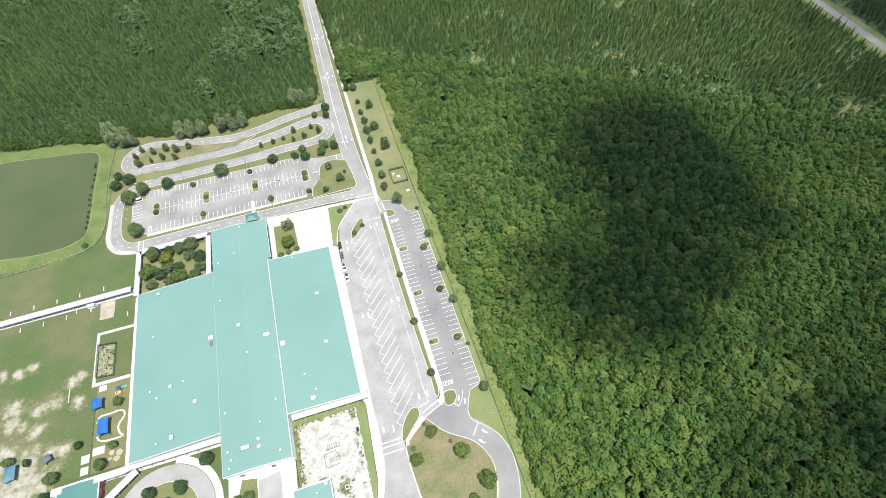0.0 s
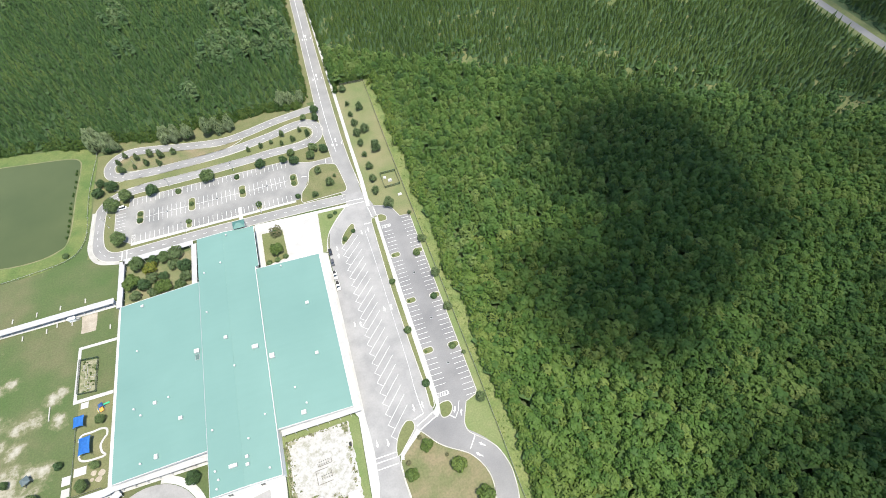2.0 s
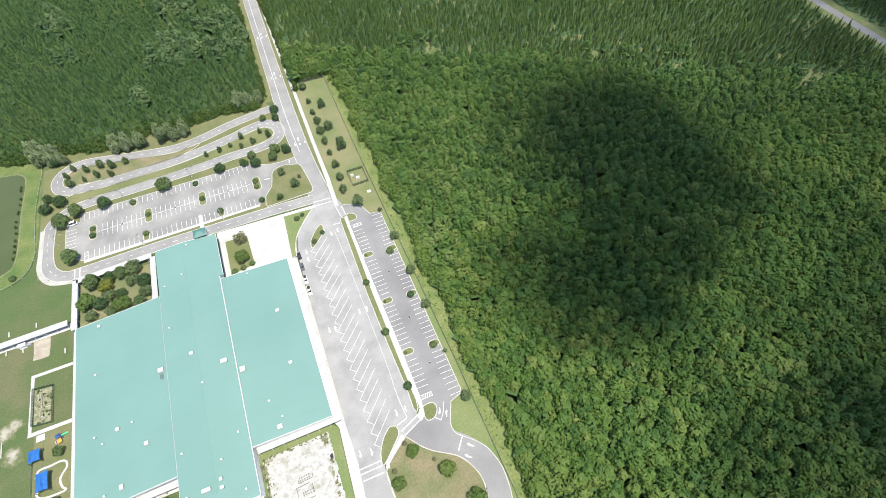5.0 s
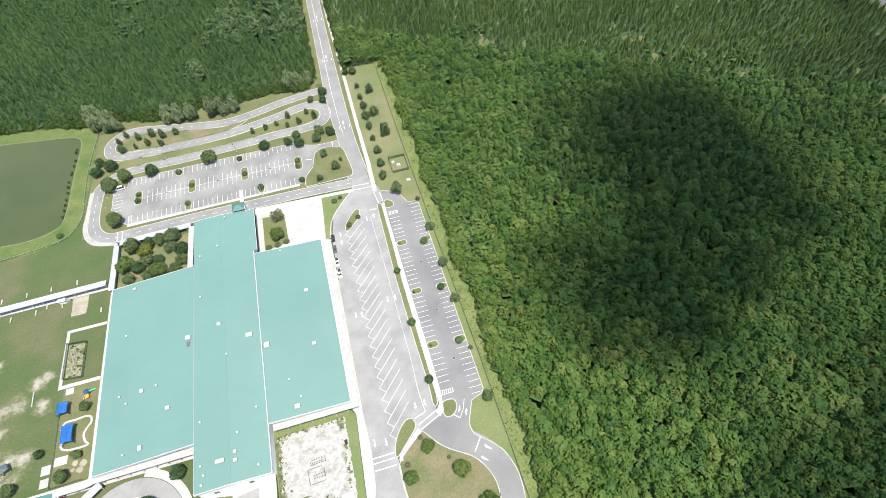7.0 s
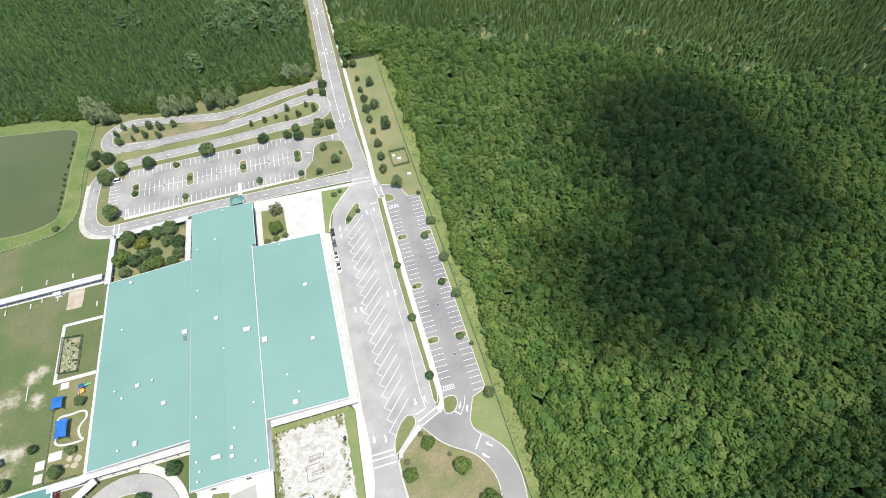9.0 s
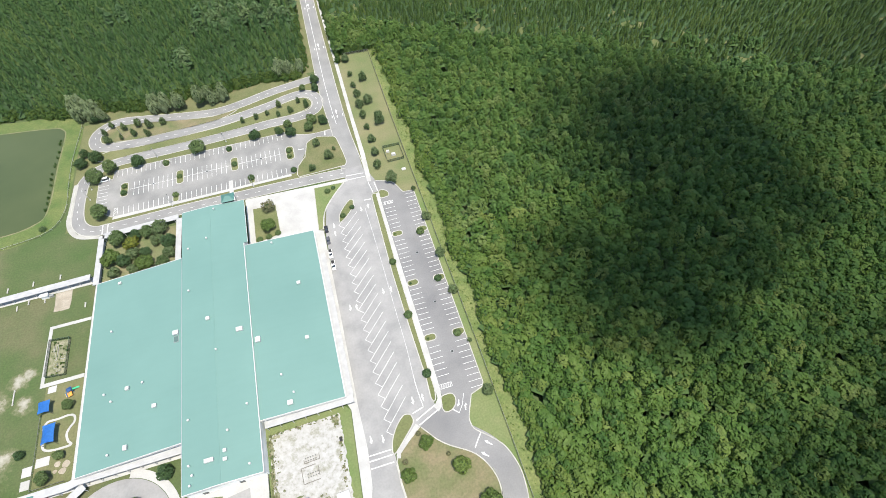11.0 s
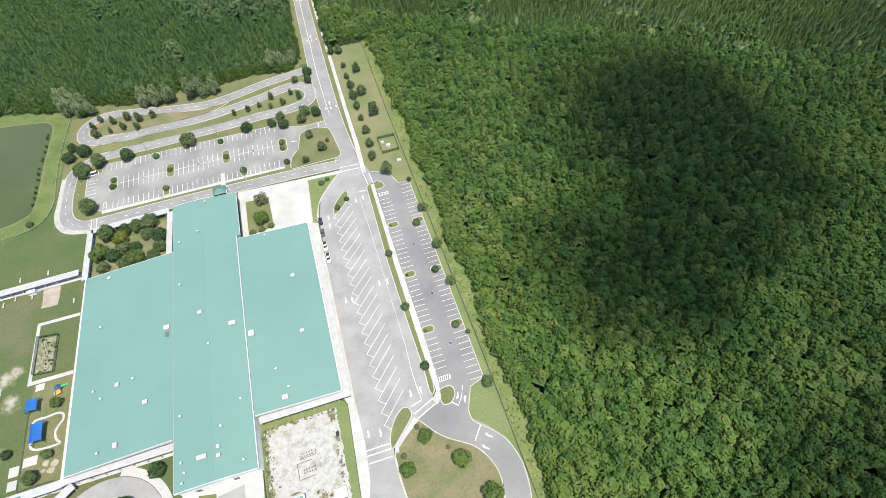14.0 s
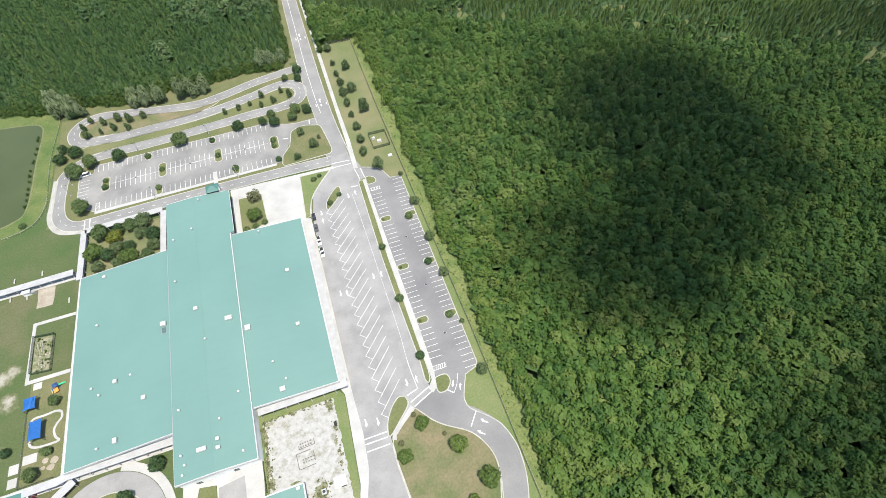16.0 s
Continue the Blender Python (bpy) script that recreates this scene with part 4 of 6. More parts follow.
# ---- covered walkways ----
def covered_walk(name, line, width, z, label, gap=5.0):
    """A flat white metal roof on posts along a line."""
    w = thing(name, Matrix(), label, "covered walkway")
    part("roof", band(line, width / 2, -width / 2, z - 0.28, z), M_WALKROOF, w, "flat white metal roof")
    post = mesh_of(box_mesh(-0.1, 0.1, -0.1, 0.1, 0, z - 0.26), "post", M_WHITE)
    run = 0.6
    for a, b in zip(line, line[1:]):
        d = math.hypot(b[0] - a[0], b[1] - a[1])
        u = Vector((b[0] - a[0], b[1] - a[1])) / d
        while run < d - 0.3:
            for s in (1, -1):
                part("post", post, None, w, at=pose(a[0] + u.x * run - u.y * s * (width / 2 - 0.25), a[1] + u.y * run + u.x * s * (width / 2 - 0.25), 0))
            run += gap
        run -= d
        run = max(run, 0.6)
    return w


structure("field_walk", slab([(-260, 189.6), (-128.4, 190.6), (-128.4, 194.6), (-260, 193.4)], -0.1, 0.1), M_CONCRETE, "concrete path under the covered walkway", "pavement")
covered_walk("covered_walkway", [(-260, 191.2), (-194.4, 191.7), (-128.4, 192.9)], 3.4, 3.0, "long flat white covered walkway across the field")
covered_walk("covered_walkway", [(-125.3, 187.2), (-125.1, 218.2)], 2.8, 3.0, "flat white covered walkway beside the courtyard")
covered_walk("covered_walkway", [(-124.6, 217.6), (-86.6, 218.8)], 3.4, 3.0, "flat white covered walkway along the front drive")
covered_walk("covered_walkway", [(-86.5, 187.2), (-86.0, 217.0)], 2.8, 3.4, "flat white covered walkway against the central wing")
covered_walk("covered_walkway", [(-155.6, 93.3), (-126.0, 93.6), (-122.5, 94.39), (-83.4, 94.39)], 3.16, 4.0, "flat white covered walkway along the south wall")
covered_walk("covered_walkway", [(-120.8, 92.3), (-139.5, 78.6)], 3.2, 2.86, "flat white covered walkway running down to the turning circle")
covered_walk("covered_walkway", [(-52.2, 94.25), (-16.4, 94.25)], 3.46, 4.0, "flat white covered walkway along the yard wall")
covered_walk("covered_walkway", [(-17.7, 96.0), (-17.6, 170.8)], 2.9, 3.0, "flat white covered walkway along the east wall")


def small_building(name, x0, x1, y0, y1, eave, ridge, label, sheet=None):
    """A house with a low gable running along y."""
    w = thing(name, Matrix(), label, "building")
    mid = (x0 + x1) / 2
    sheet = sheet or M_ROOF
    part("roof", roof_plate([(x0, y0, eave), (mid, y0, ridge), (mid, y1, ridge), (x0, y1, eave)], 0.35), sheet, w, "pale green ribbed metal roof")
    part("roof", roof_plate([(mid, y0, ridge), (x1, y0, eave), (x1, y1, eave), (mid, y1, ridge)], 0.35), sheet, w, "pale green ribbed metal roof")
    part("wall", walls_under(x0, mid + 0.7, y0, y1, eave - 0.36, ridge - 0.36), M_WALL, w, "white stucco walls")
    part("wall", walls_under(mid - 0.7, x1, y0, y1, ridge - 0.36, eave - 0.36), M_WALL, w, "white stucco walls")
    for y in (y0, y1):
        part("edge_trim", gutter(x0, y, eave, mid, y, ridge, 0.5), M_WHITE, w), part("edge_trim", gutter(mid, y, ridge, x1, y, eave, 0.5), M_WHITE, w)
    for x in (x0, x1):
        part("gutter", gutter(x, y0, eave, x, y1, eave, 0.5), M_WHITE, w)
    return w


annex = small_building("annex", -153.2, -135.9, 50, 94.2, 3.8, 4.6, "white annex under a green metal roof", M_ROOF_DARK)
for i in range(5):
    part("panel", box_mesh(-135.4, -135.2, 90.2 - i * 4.2, 93.4 - i * 4.2, 0, 2.6), plain("maroon panel", (0.24, 0.035, 0.05), 0.6), annex, "maroon painted wall panel")
roof_pipe(-148.5, 84.5, 4.1)
store = small_building("storage_building", -55.6, -39.6, 38, 62.6, 3.8, 4.2, "small white service building with green metal roof")
roof_pipe(-45.8, 58.6, 4.0), rooftop_unit(-41.6, 61.4, 3.9, 1.4, 1.1, 0.8)

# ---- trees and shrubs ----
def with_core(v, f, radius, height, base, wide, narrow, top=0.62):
    """Adds a dark filler body standing in for the shade inside a crown; returns vertices, quads and how many quads are
    core.
    """
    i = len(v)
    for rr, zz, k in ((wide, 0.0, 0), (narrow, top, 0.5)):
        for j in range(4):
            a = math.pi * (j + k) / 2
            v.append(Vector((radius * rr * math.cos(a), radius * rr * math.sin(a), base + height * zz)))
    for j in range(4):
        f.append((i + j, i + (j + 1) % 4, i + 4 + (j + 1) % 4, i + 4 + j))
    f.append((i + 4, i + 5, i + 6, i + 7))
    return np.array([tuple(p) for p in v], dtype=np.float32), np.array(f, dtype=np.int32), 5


def crown_template(rng, quads, radius, height, base, leaf):
    """Leaf clumps over a lumpy dome, with a dark low core: vertices, quads and how many quads are core."""
    v, f = [], []
    lobes = [(rng.uniform(0, 2 * math.pi), rng.uniform(0.1, 0.9), rng.uniform(0.75, 1.25)) for _ in range(7)]
    for _ in range(quads):
        a, u = rng.uniform(0, 2 * math.pi), rng.uniform(0.0, 1.0)
        el = math.asin(min(1, u * 1.06 - 0.06))
        lump = 1.0
        for la, lu, ls in lobes:
            d = math.acos(max(-1, min(1, math.cos(a - la) * math.cos(el) * math.cos(lu) + math.sin(el) * math.sin(lu))))
            lump += 0.55 * (ls - 0.9) * math.exp(-d * d * 6)
        k = lump * rng.uniform(0.82, 1.08)
        r, z = radius * k * math.cos(el), base + height * k * math.sin(el)
        nrm = Vector((math.cos(a) * math.cos(el), math.sin(a) * math.cos(el), math.sin(el) + 0.25))
        c = Vector((r * math.cos(a), r * math.sin(a), z))
        nrm = (nrm.normalized() + Vector((rng.uniform(-1, 1), rng.uniform(-1, 1), rng.uniform(-0.6, 0.9))) * 0.4).normalized()
        t = nrm.cross(Vector((rng.uniform(-1, 1), rng.uniform(-1, 1), rng.uniform(-1, 1)))).normalized()
        b = nrm.cross(t)
        i = len(v)
        for s1, s2 in ((-1, -1), (1, -1), (1, 1), (-1, 1)):
            v.append(c + leaf * 0.5 * (t * s1 * rng.uniform(0.5, 1.15) + b * s2 * rng.uniform(0.5, 1.15)) + nrm * leaf * rng.uniform(-0.18, 0.18))
        f.append((i, i + 1, i + 2, i + 3))
    return with_core(v, f, radius, height, base, 0.78, 0.55)


def clump_template(rng, quads, radius, height, base, leaf, blobs=7, low=-0.25, spread=0.62, lift=0.2, skirt=0.82, loose=0.8):
    """A loose crown: leaf clumps over several rounded boughs of different size, with a dark core inside."""
    tall = height / radius
    balls = [(Vector((rng.uniform(-0.15, 0.15), rng.uniform(-0.15, 0.15), 0.42)) * radius, radius * rng.uniform(0.5, 0.62))]
    turn = rng.uniform(0, 6)
    for i in range(blobs):
        a = turn + i * 2 * math.pi / blobs + rng.uniform(-0.35, 0.35)
        d, r = radius * spread * rng.uniform(0.7, 1.15), radius * rng.uniform(0.3, 0.48)
        balls.append((Vector((d * math.cos(a), d * math.sin(a), radius * rng.uniform(0.0, 0.45))), r))
    share = [r * r for _, r in balls]
    v, f = [], []
    while len(f) < quads:
        c, r = rng.choices(balls, share)[0]
        u, a = rng.uniform(low, 1.0), rng.uniform(0, 2 * math.pi)
        w = math.sqrt(1 - u * u)
        nrm = Vector((w * math.cos(a), w * math.sin(a), u))
        p = c + nrm * r * rng.uniform(1 - 0.22 * loose, 1 + 0.24 * loose)
        if any((p - c2).length < r2 * 0.82 for c2, r2 in balls):
            continue
        p.z = base + p.z * tall
        nrm = (nrm + Vector((0, 0, lift)) + Vector((rng.uniform(-1, 1), rng.uniform(-1, 1), rng.uniform(-0.6, 0.9))) * loose).normalized()
        t = nrm.cross(Vector((rng.uniform(-1, 1), rng.uniform(-1, 1), rng.uniform(-1, 1)))).normalized()
        b = nrm.cross(t)
        i = len(v)
        for s1, s2 in ((-1, -1), (1, -1), (1, 1), (-1, 1)):
            v.append(p + leaf * 0.5 * (t * s1 * rng.uniform(0.7, 1.5) + b * s2 * rng.uniform(0.35, 0.85)) + nrm * leaf * rng.uniform(-0.2, 0.2))
        f.append((i, i + 1, i + 2, i + 3))
    return with_core(v, f, radius, height, base, skirt, skirt * 0.62, 0.62 if skirt < 1 else 0.14)


def tier_template(rng, tiers, points, radius, height, base, skirt=1.3):
    """A conifer: ragged star-shaped whorls of boughs, one over the other, round a dark core."""
    v, f = [], []
    for k in range(tiers):
        u = k / tiers
        rr = radius * (1 - u) ** 0.8 * rng.uniform(0.85, 1.15)
        cx, cy, turn = rng.uniform(-0.12, 0.12) * radius, rng.uniform(-0.12, 0.12) * radius, rng.uniform(0, 6)
        z0, z1 = base + height * u, base + height * min(1.0, (k + 1.5) / tiers)
        i = len(v)
        v.append(Vector((cx, cy, z1)))
        for j in range(2 * points):
            a = turn + math.pi * j / points + rng.uniform(-0.12, 0.12)
            d = rr * (rng.uniform(0.8, 1.2) if j % 2 else rng.uniform(0.5, 0.7))
            v.append(Vector((cx + d * math.cos(a), cy + d * math.sin(a), z0 + (z1 - z0) * (rng.uniform(-0.12, 0.12) if j % 2 else rng.uniform(0.1, 0.3)))))
        for j in range(points):
            f.append((i, i + 1 + 2 * j, i + 2 + 2 * j, i + 1 + (2 * j + 2) % (2 * points)))
    return with_core(v, f, radius, height, base, skirt, skirt * 0.45, 0.3)


def leaf_mesh(name, rng, quads, radius, height, base, leaf, mat, low=0.0, boughs=0):
    """A crown of leaf clumps round a dark core; low: how far the clumps reach below the widest ring."""
    if boughs:
        v, f, core = clump_template(rng, quads, radius, height, base, leaf, boughs, -0.55)
    else:
        v, f, core = crown_template(rng, quads, radius, height, base, leaf)
    if low and not boughs:
        v2, f2, _ = crown_template(rng, int(quads * 0.4), radius * 0.97, -height * low, base, leaf)
        f2 = f2[:-5]
        n = len(v)
        v, f = np.concatenate([v, v2[:-8]]), np.concatenate([f2 + n, f])
    me = bpy.data.meshes.new(name)
    me.from_pydata([tuple(map(float, p)) for p in v], [], [tuple(map(int, q)) for q in f])
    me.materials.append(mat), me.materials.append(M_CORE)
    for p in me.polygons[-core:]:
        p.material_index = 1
    me.attributes.new("tint", "FLOAT", "POINT").data.foreach_set("value", np.full(len(v), rng.random(), dtype=np.float32))
    return me


def limb(bm, a, b, r0, r1, n=7):
    d = Vector(b) - Vector(a)
    q = Vector((0, 0, 1)).rotation_difference(d.normalized()).to_matrix().to_4x4()
    bmesh.ops.create_cone(bm, cap_ends=True, segments=n, radius1=r0, radius2=r1, depth=d.length, matrix=Matrix.Translation((Vector(a) + Vector(b)) / 2) @ q)


def tree_kind(name, label, mat, seed, radius, crown_h, base, quads, leaf, low=0.55, trunk=0.2, category="tree", boughs=0):
    """A tree of about unit size, standing at the origin: trunk, limbs and crown."""
    rng = random.Random(seed)
    t = thing(name, Matrix(), label, category)
    bm = bmesh.new()
    limb(bm, (0, 0, -0.3), (0, 0, base + crown_h * 0.25), trunk, trunk * 0.55)
    part("trunk", bm, M_BARK, t, "brown bark trunk")
    for i in range(4 if trunk > 0.08 else 0):
        a = i * 1.7 + rng.uniform(-0.4, 0.4)
        bm = bmesh.new()
        limb(bm, (0, 0, base * 0.8), (radius * 0.6 * math.cos(a), radius * 0.6 * math.sin(a), base + crown_h * 0.4), trunk * 0.5, trunk * 0.2, 5)
        part("limb", bm, M_BARK, t)
    part("crown", leaf_mesh("crown", rng, quads, radius, crown_h, base, leaf, mat, low, boughs), None, t)
    return t


def plant(kinds, places, group, rng, tall=1.0):
    """Copies of the kinds at (x, y, width)."""
    for x, y, d in places:
        k = rng.choice(kinds)
        s = d / 2.0 * rng.uniform(0.84, 0.95)
        ob = copy_thing(k, pose(x, y - 0.10 * s, 0, 0, 0, rng.uniform(0, 360)) @ Matrix.Diagonal((s, s, s * tall * rng.uniform(0.92, 1.1), 1)))
        tagged(ob, group=group)


def put_away(kinds):
    for k in kinds:
        for o in (*k.children_recursive, k):
            bpy.data.objects.remove(o)


tr = random.Random(11)
OAK = [tree_kind("tree", "round-crowned dark green shade tree on mown grass", M_LEAF, 20 + i, 1.05, 1.2, 0.7, 800, 0.2, trunk=0.07, boughs=5 + i % 4) for i in range(4)]
LIGHT = [tree_kind("tree", "light green leafy tree with a loose crown", M_LEAF_LIGHT, 50 + i, 1.08, 1.0, 0.7, 800, 0.2, trunk=0.07, boughs=7) for i in range(2)]
OLIVE = [tree_kind("tree", "loose olive-green tree among the courtyard trees", M_LEAF_MID, 55 + i, 1.08, 1.1, 0.7, 700, 0.2, trunk=0.07, boughs=7) for i in range(2)]
SLIM = [tree_kind("tree", "slender young olive-green tree on mown grass", M_LEAF_MID, 40 + i, 1.0, 1.75, 0.75, 480, 0.24, trunk=0.06, boughs=4) for i in range(3)]
BUSH = [tree_kind("shrub", "clipped globe-shaped green shrub in a kerbed bed", M_LEAF, 60 + i, 1.0, 0.85, 0.55, 260, 0.26, low=0.6, trunk=0.07, category="shrub") for i in range(3)]
DRY = [tree_kind("tree", "thin brownish half-bare tree in the plaza bed", M_LEAF_DRY, 91, 1.05, 1.0, 0.7, 330, 0.2, trunk=0.07, boughs=6)]
BROWN = [tree_kind("shrub", "small brownish-green shrub on the dry island", M_LEAF_DRY, 66, 1.0, 0.85, 0.55, 260, 0.26, low=0.6, trunk=0.07, category="shrub")]
YELLOW = [tree_kind("tree", "yellow-leaved small tree among dark courtyard trees", M_LEAF_YELLOW, 71, 1.05, 1.0, 0.7, 460, 0.24, trunk=0.07, boughs=6)]
WILLOW = [tree_kind("tree", "spreading grey-green tree at the edge of the plantation", M_LEAF_GREY, 80 + i, 1.05, 1.2, 0.45, 700, 0.2, trunk=0.05, boughs=5) for i in range(3)]
plant(OAK, [(-141.4, 288.2, 5.4), (-142.2, 279.6, 7.2), (-134.2, 282.8, 7.9), (-125.2, 270.2, 8.6), (-132.9, 264.4, 9.1), (-110.0, 270.1, 8.2), (-76.3, 270.4, 9.4), (-42.9, 270.6, 7.2),
            (-28.6, 269.6, 5.4), (-21.9, 266.1, 6.5), (-23.0, 274.5, 5.0), (-127.8, 235.8, 9.8)], "shade trees round the front lot", tr)
plant(BUSH, [(-94.8, 265.5, 3.7), (-58.8, 265.4, 3.7), (-117.4, 254.2, 3.2), (-117.4, 249.1, 3.6), (-87.3, 252.1, 3.3), (-89.2, 238.1, 3.8), (-56.5, 251.5, 3.3), (-47.8, 237.2, 3.9),
             (-25.0, 252.3, 3.4), (-25.2, 247.6, 3.3), (2.0, 197.6, 2.9), (-3.6, 193.3, 2.9)], "shrubs in the parking islands", tr)
plant(BUSH, [(32.2, 170.3, 4.0), (32.9, 140.6, 3.9), (33.0, 110.6, 3.9), (14.5, 156.4, 3.6), (14.5, 126.0, 3.9), (14.9, 96.6, 4.2)], "globe shrubs of the side lot", tr)
plant(BROWN, [(5.0, 73.8, 2.1), (-2.5, 65.0, 2.3), (14.2, 63.0, 1.8)], "small shrubs", tr)
plant(BUSH, [(-157.7, 235.5, 3.8), (-24.1, 235.4, 3.6), (19.6, 172.9, 1.3), (19.7, 141.9, 1.3), (19.8, 112.0, 1.4)], "small shrubs", tr)
plant(SLIM, [(-131.3, 304.0, 4.2), (-129.1, 295.8, 4.9), (-127.5, 309.6, 3.4), (-121.2, 297.0, 2.6), (-119.9, 305.2, 3.7), (-113.9, 297.9, 4.3), (-111.8, 305.8, 5.0), (-105.1, 302.3, 5.0),
             (-105.8, 295.0, 3.7), (-96.9, 302.9, 4.4), (-49.3, 287.3, 3.0), (-40.9, 287.9, 3.4), (-34.1, 289.7, 3.2), (-26.1, 294.8, 3.8), (-27.3, 285.9, 3.0), (-19.8, 287.4, 4.2),
             (-14.2, 294.9, 3.4), (-9.6, 288.9, 4.2)], "young trees inside the winding drive", tr, 1.25)
plant(OAK, [(-140.2, 327.4, 11.0), (-137.0, 320.0, 8.0)], "dark trees at the pond corner", tr)
plant(OAK, [(-1.0, 312.2, 6.4), (-9.8, 306.8, 4.7), (-1.8, 304.0, 5.4), (-8.2, 274.0, 6.6), (-10.8, 267.6, 6.3), (-1.9, 270.6, 6.5)], "trees by the drive entrance", tr)
plant(SLIM, [(-8.7, 252.0, 5.2), (-3.6, 239.6, 6.0), (-14.0, 232.6, 4.3), (0.4, 245.0, 2.6)], "young trees by the lot entrance", tr, 0.9)
plant(SLIM, [(22.4, 327.7, 6.2), (22.3, 310.9, 3.7), (22.4, 298.7, 4.0), (22.8, 288.5, 5.0), (22.4, 278.1, 6.3), (22.6, 267.6, 5.2), (22.6, 256.1, 4.1), (22.8, 244.7, 5.6),
            (22.4, 232.9, 5.0), (21.8, 222.9, 5.5), (30.8, 259.2, 8.3), (27.0, 209.8, 7.6), (36.4, 199.6, 2.6)], "trees along the road pavement", tr, 0.95)
plant(SLIM, [(29.6, 303.5, 6.2), (28.1, 280.0, 6.4)], "trees along the road pavement", tr, 0.95)
plant(OLIVE, [(37.6, 178.4, 5.2), (37.8, 154.1, 5.2), (37.6, 132.1, 4.8), (36.9, 105.6, 2.2), (36.9, 81.9, 4.8)], "trees beside the side lot", tr)
plant(LIGHT, [(7.4, 69.0, 5.6), (-2.3, 60.0, 5.8), (18.0, 57.4, 6.5), (24.0, 42.6, 7.9), (16.6, 37.0, 5.0)], "trees on the dry island", tr)
plant(OAK, [(-116.7, 213.3, 8.5), (-108.6, 214.0, 6.3), (-102.7, 214.0, 6.9), (-91.1, 204.1, 7.6), (-103.0, 201.1, 5.7), (-113.2, 198.3, 6.9), (-94.2, 191.3, 6.3)], "courtyard trees", tr)
plant(OLIVE, [(-97.6, 207.3, 7.2), (-91.4, 196.9, 6.6), (-108.7, 201.9, 6.3), (-108.3, 191.4, 5.7)], "courtyard trees", tr)
plant(LIGHT, [(-119.1, 201.0, 9.4), (-102.9, 194.1, 8.4)], "courtyard trees", tr)
plant(OLIVE, [(-96.5, 214.6, 8.4), (-117.6, 193.0, 6.0)], "courtyard trees", tr)
plant(YELLOW, [(-110.0, 208.5, 7.9)], "courtyard trees", tr)
plant(DRY, [(-40.4, 211.0, 7.4)], "plaza trees", tr)
plant(LIGHT, [(-42.1, 198.0, 8.4)], "plaza trees", tr)
plant(BUSH, [(-37.6, 192.8, 3.2), (-47.0, 191.4, 3.6), (-42.3, 191.8, 3.6), (-8.6, 213.2, 3.6), (-5.2, 214.8, 2.4)], "plaza shrubs", tr, 0.8)
plant(OAK, [(-91.3, 88.6, 6.8), (-115.7, 81.0, 6.4), (-102.4, 79.6, 6.2), (-74.4, 67.0, 5.2), (-79.4, 67.0, 3.9), (-108.4, 76.4, 2.8)], "trees round the turning circle", tr)
plant(OAK, [(-131.6, 128.9, 4.6), (-132.6, 108.2, 4.2), (-137.1, 100.6, 5.8), (-148.1, 112.7, 3.9), (-177.6, 114.1, 4.7), (-169.6, 111.6, 3.6), (-157.6, 100.8, 5.8), (-159.4, 92.6, 6.0)], "trees of the play yard", tr)
plant(WILLOW, [(-146.0, 325.0, 10.5), (-138.6, 321.5, 10.0), (-133.0, 319.0, 7.0), (-101.0, 316.6, 8.5), (-94.0, 315.6, 9.5), (-86.5, 314.8, 8.5), (-73.0, 314.2, 9.5), (-66.0, 313.6, 8.5), (-59.0, 314.6, 8.5), (-21.5, 326.0, 9.5), (-15.0, 325.0, 8.0), (-8.5, 326.0, 6.5)], "grey-green trees along the plantation edge", tr, 2.0)
put_away(OAK + OLIVE + DRY + BROWN + LIGHT + SLIM + BUSH + YELLOW + WILLOW)


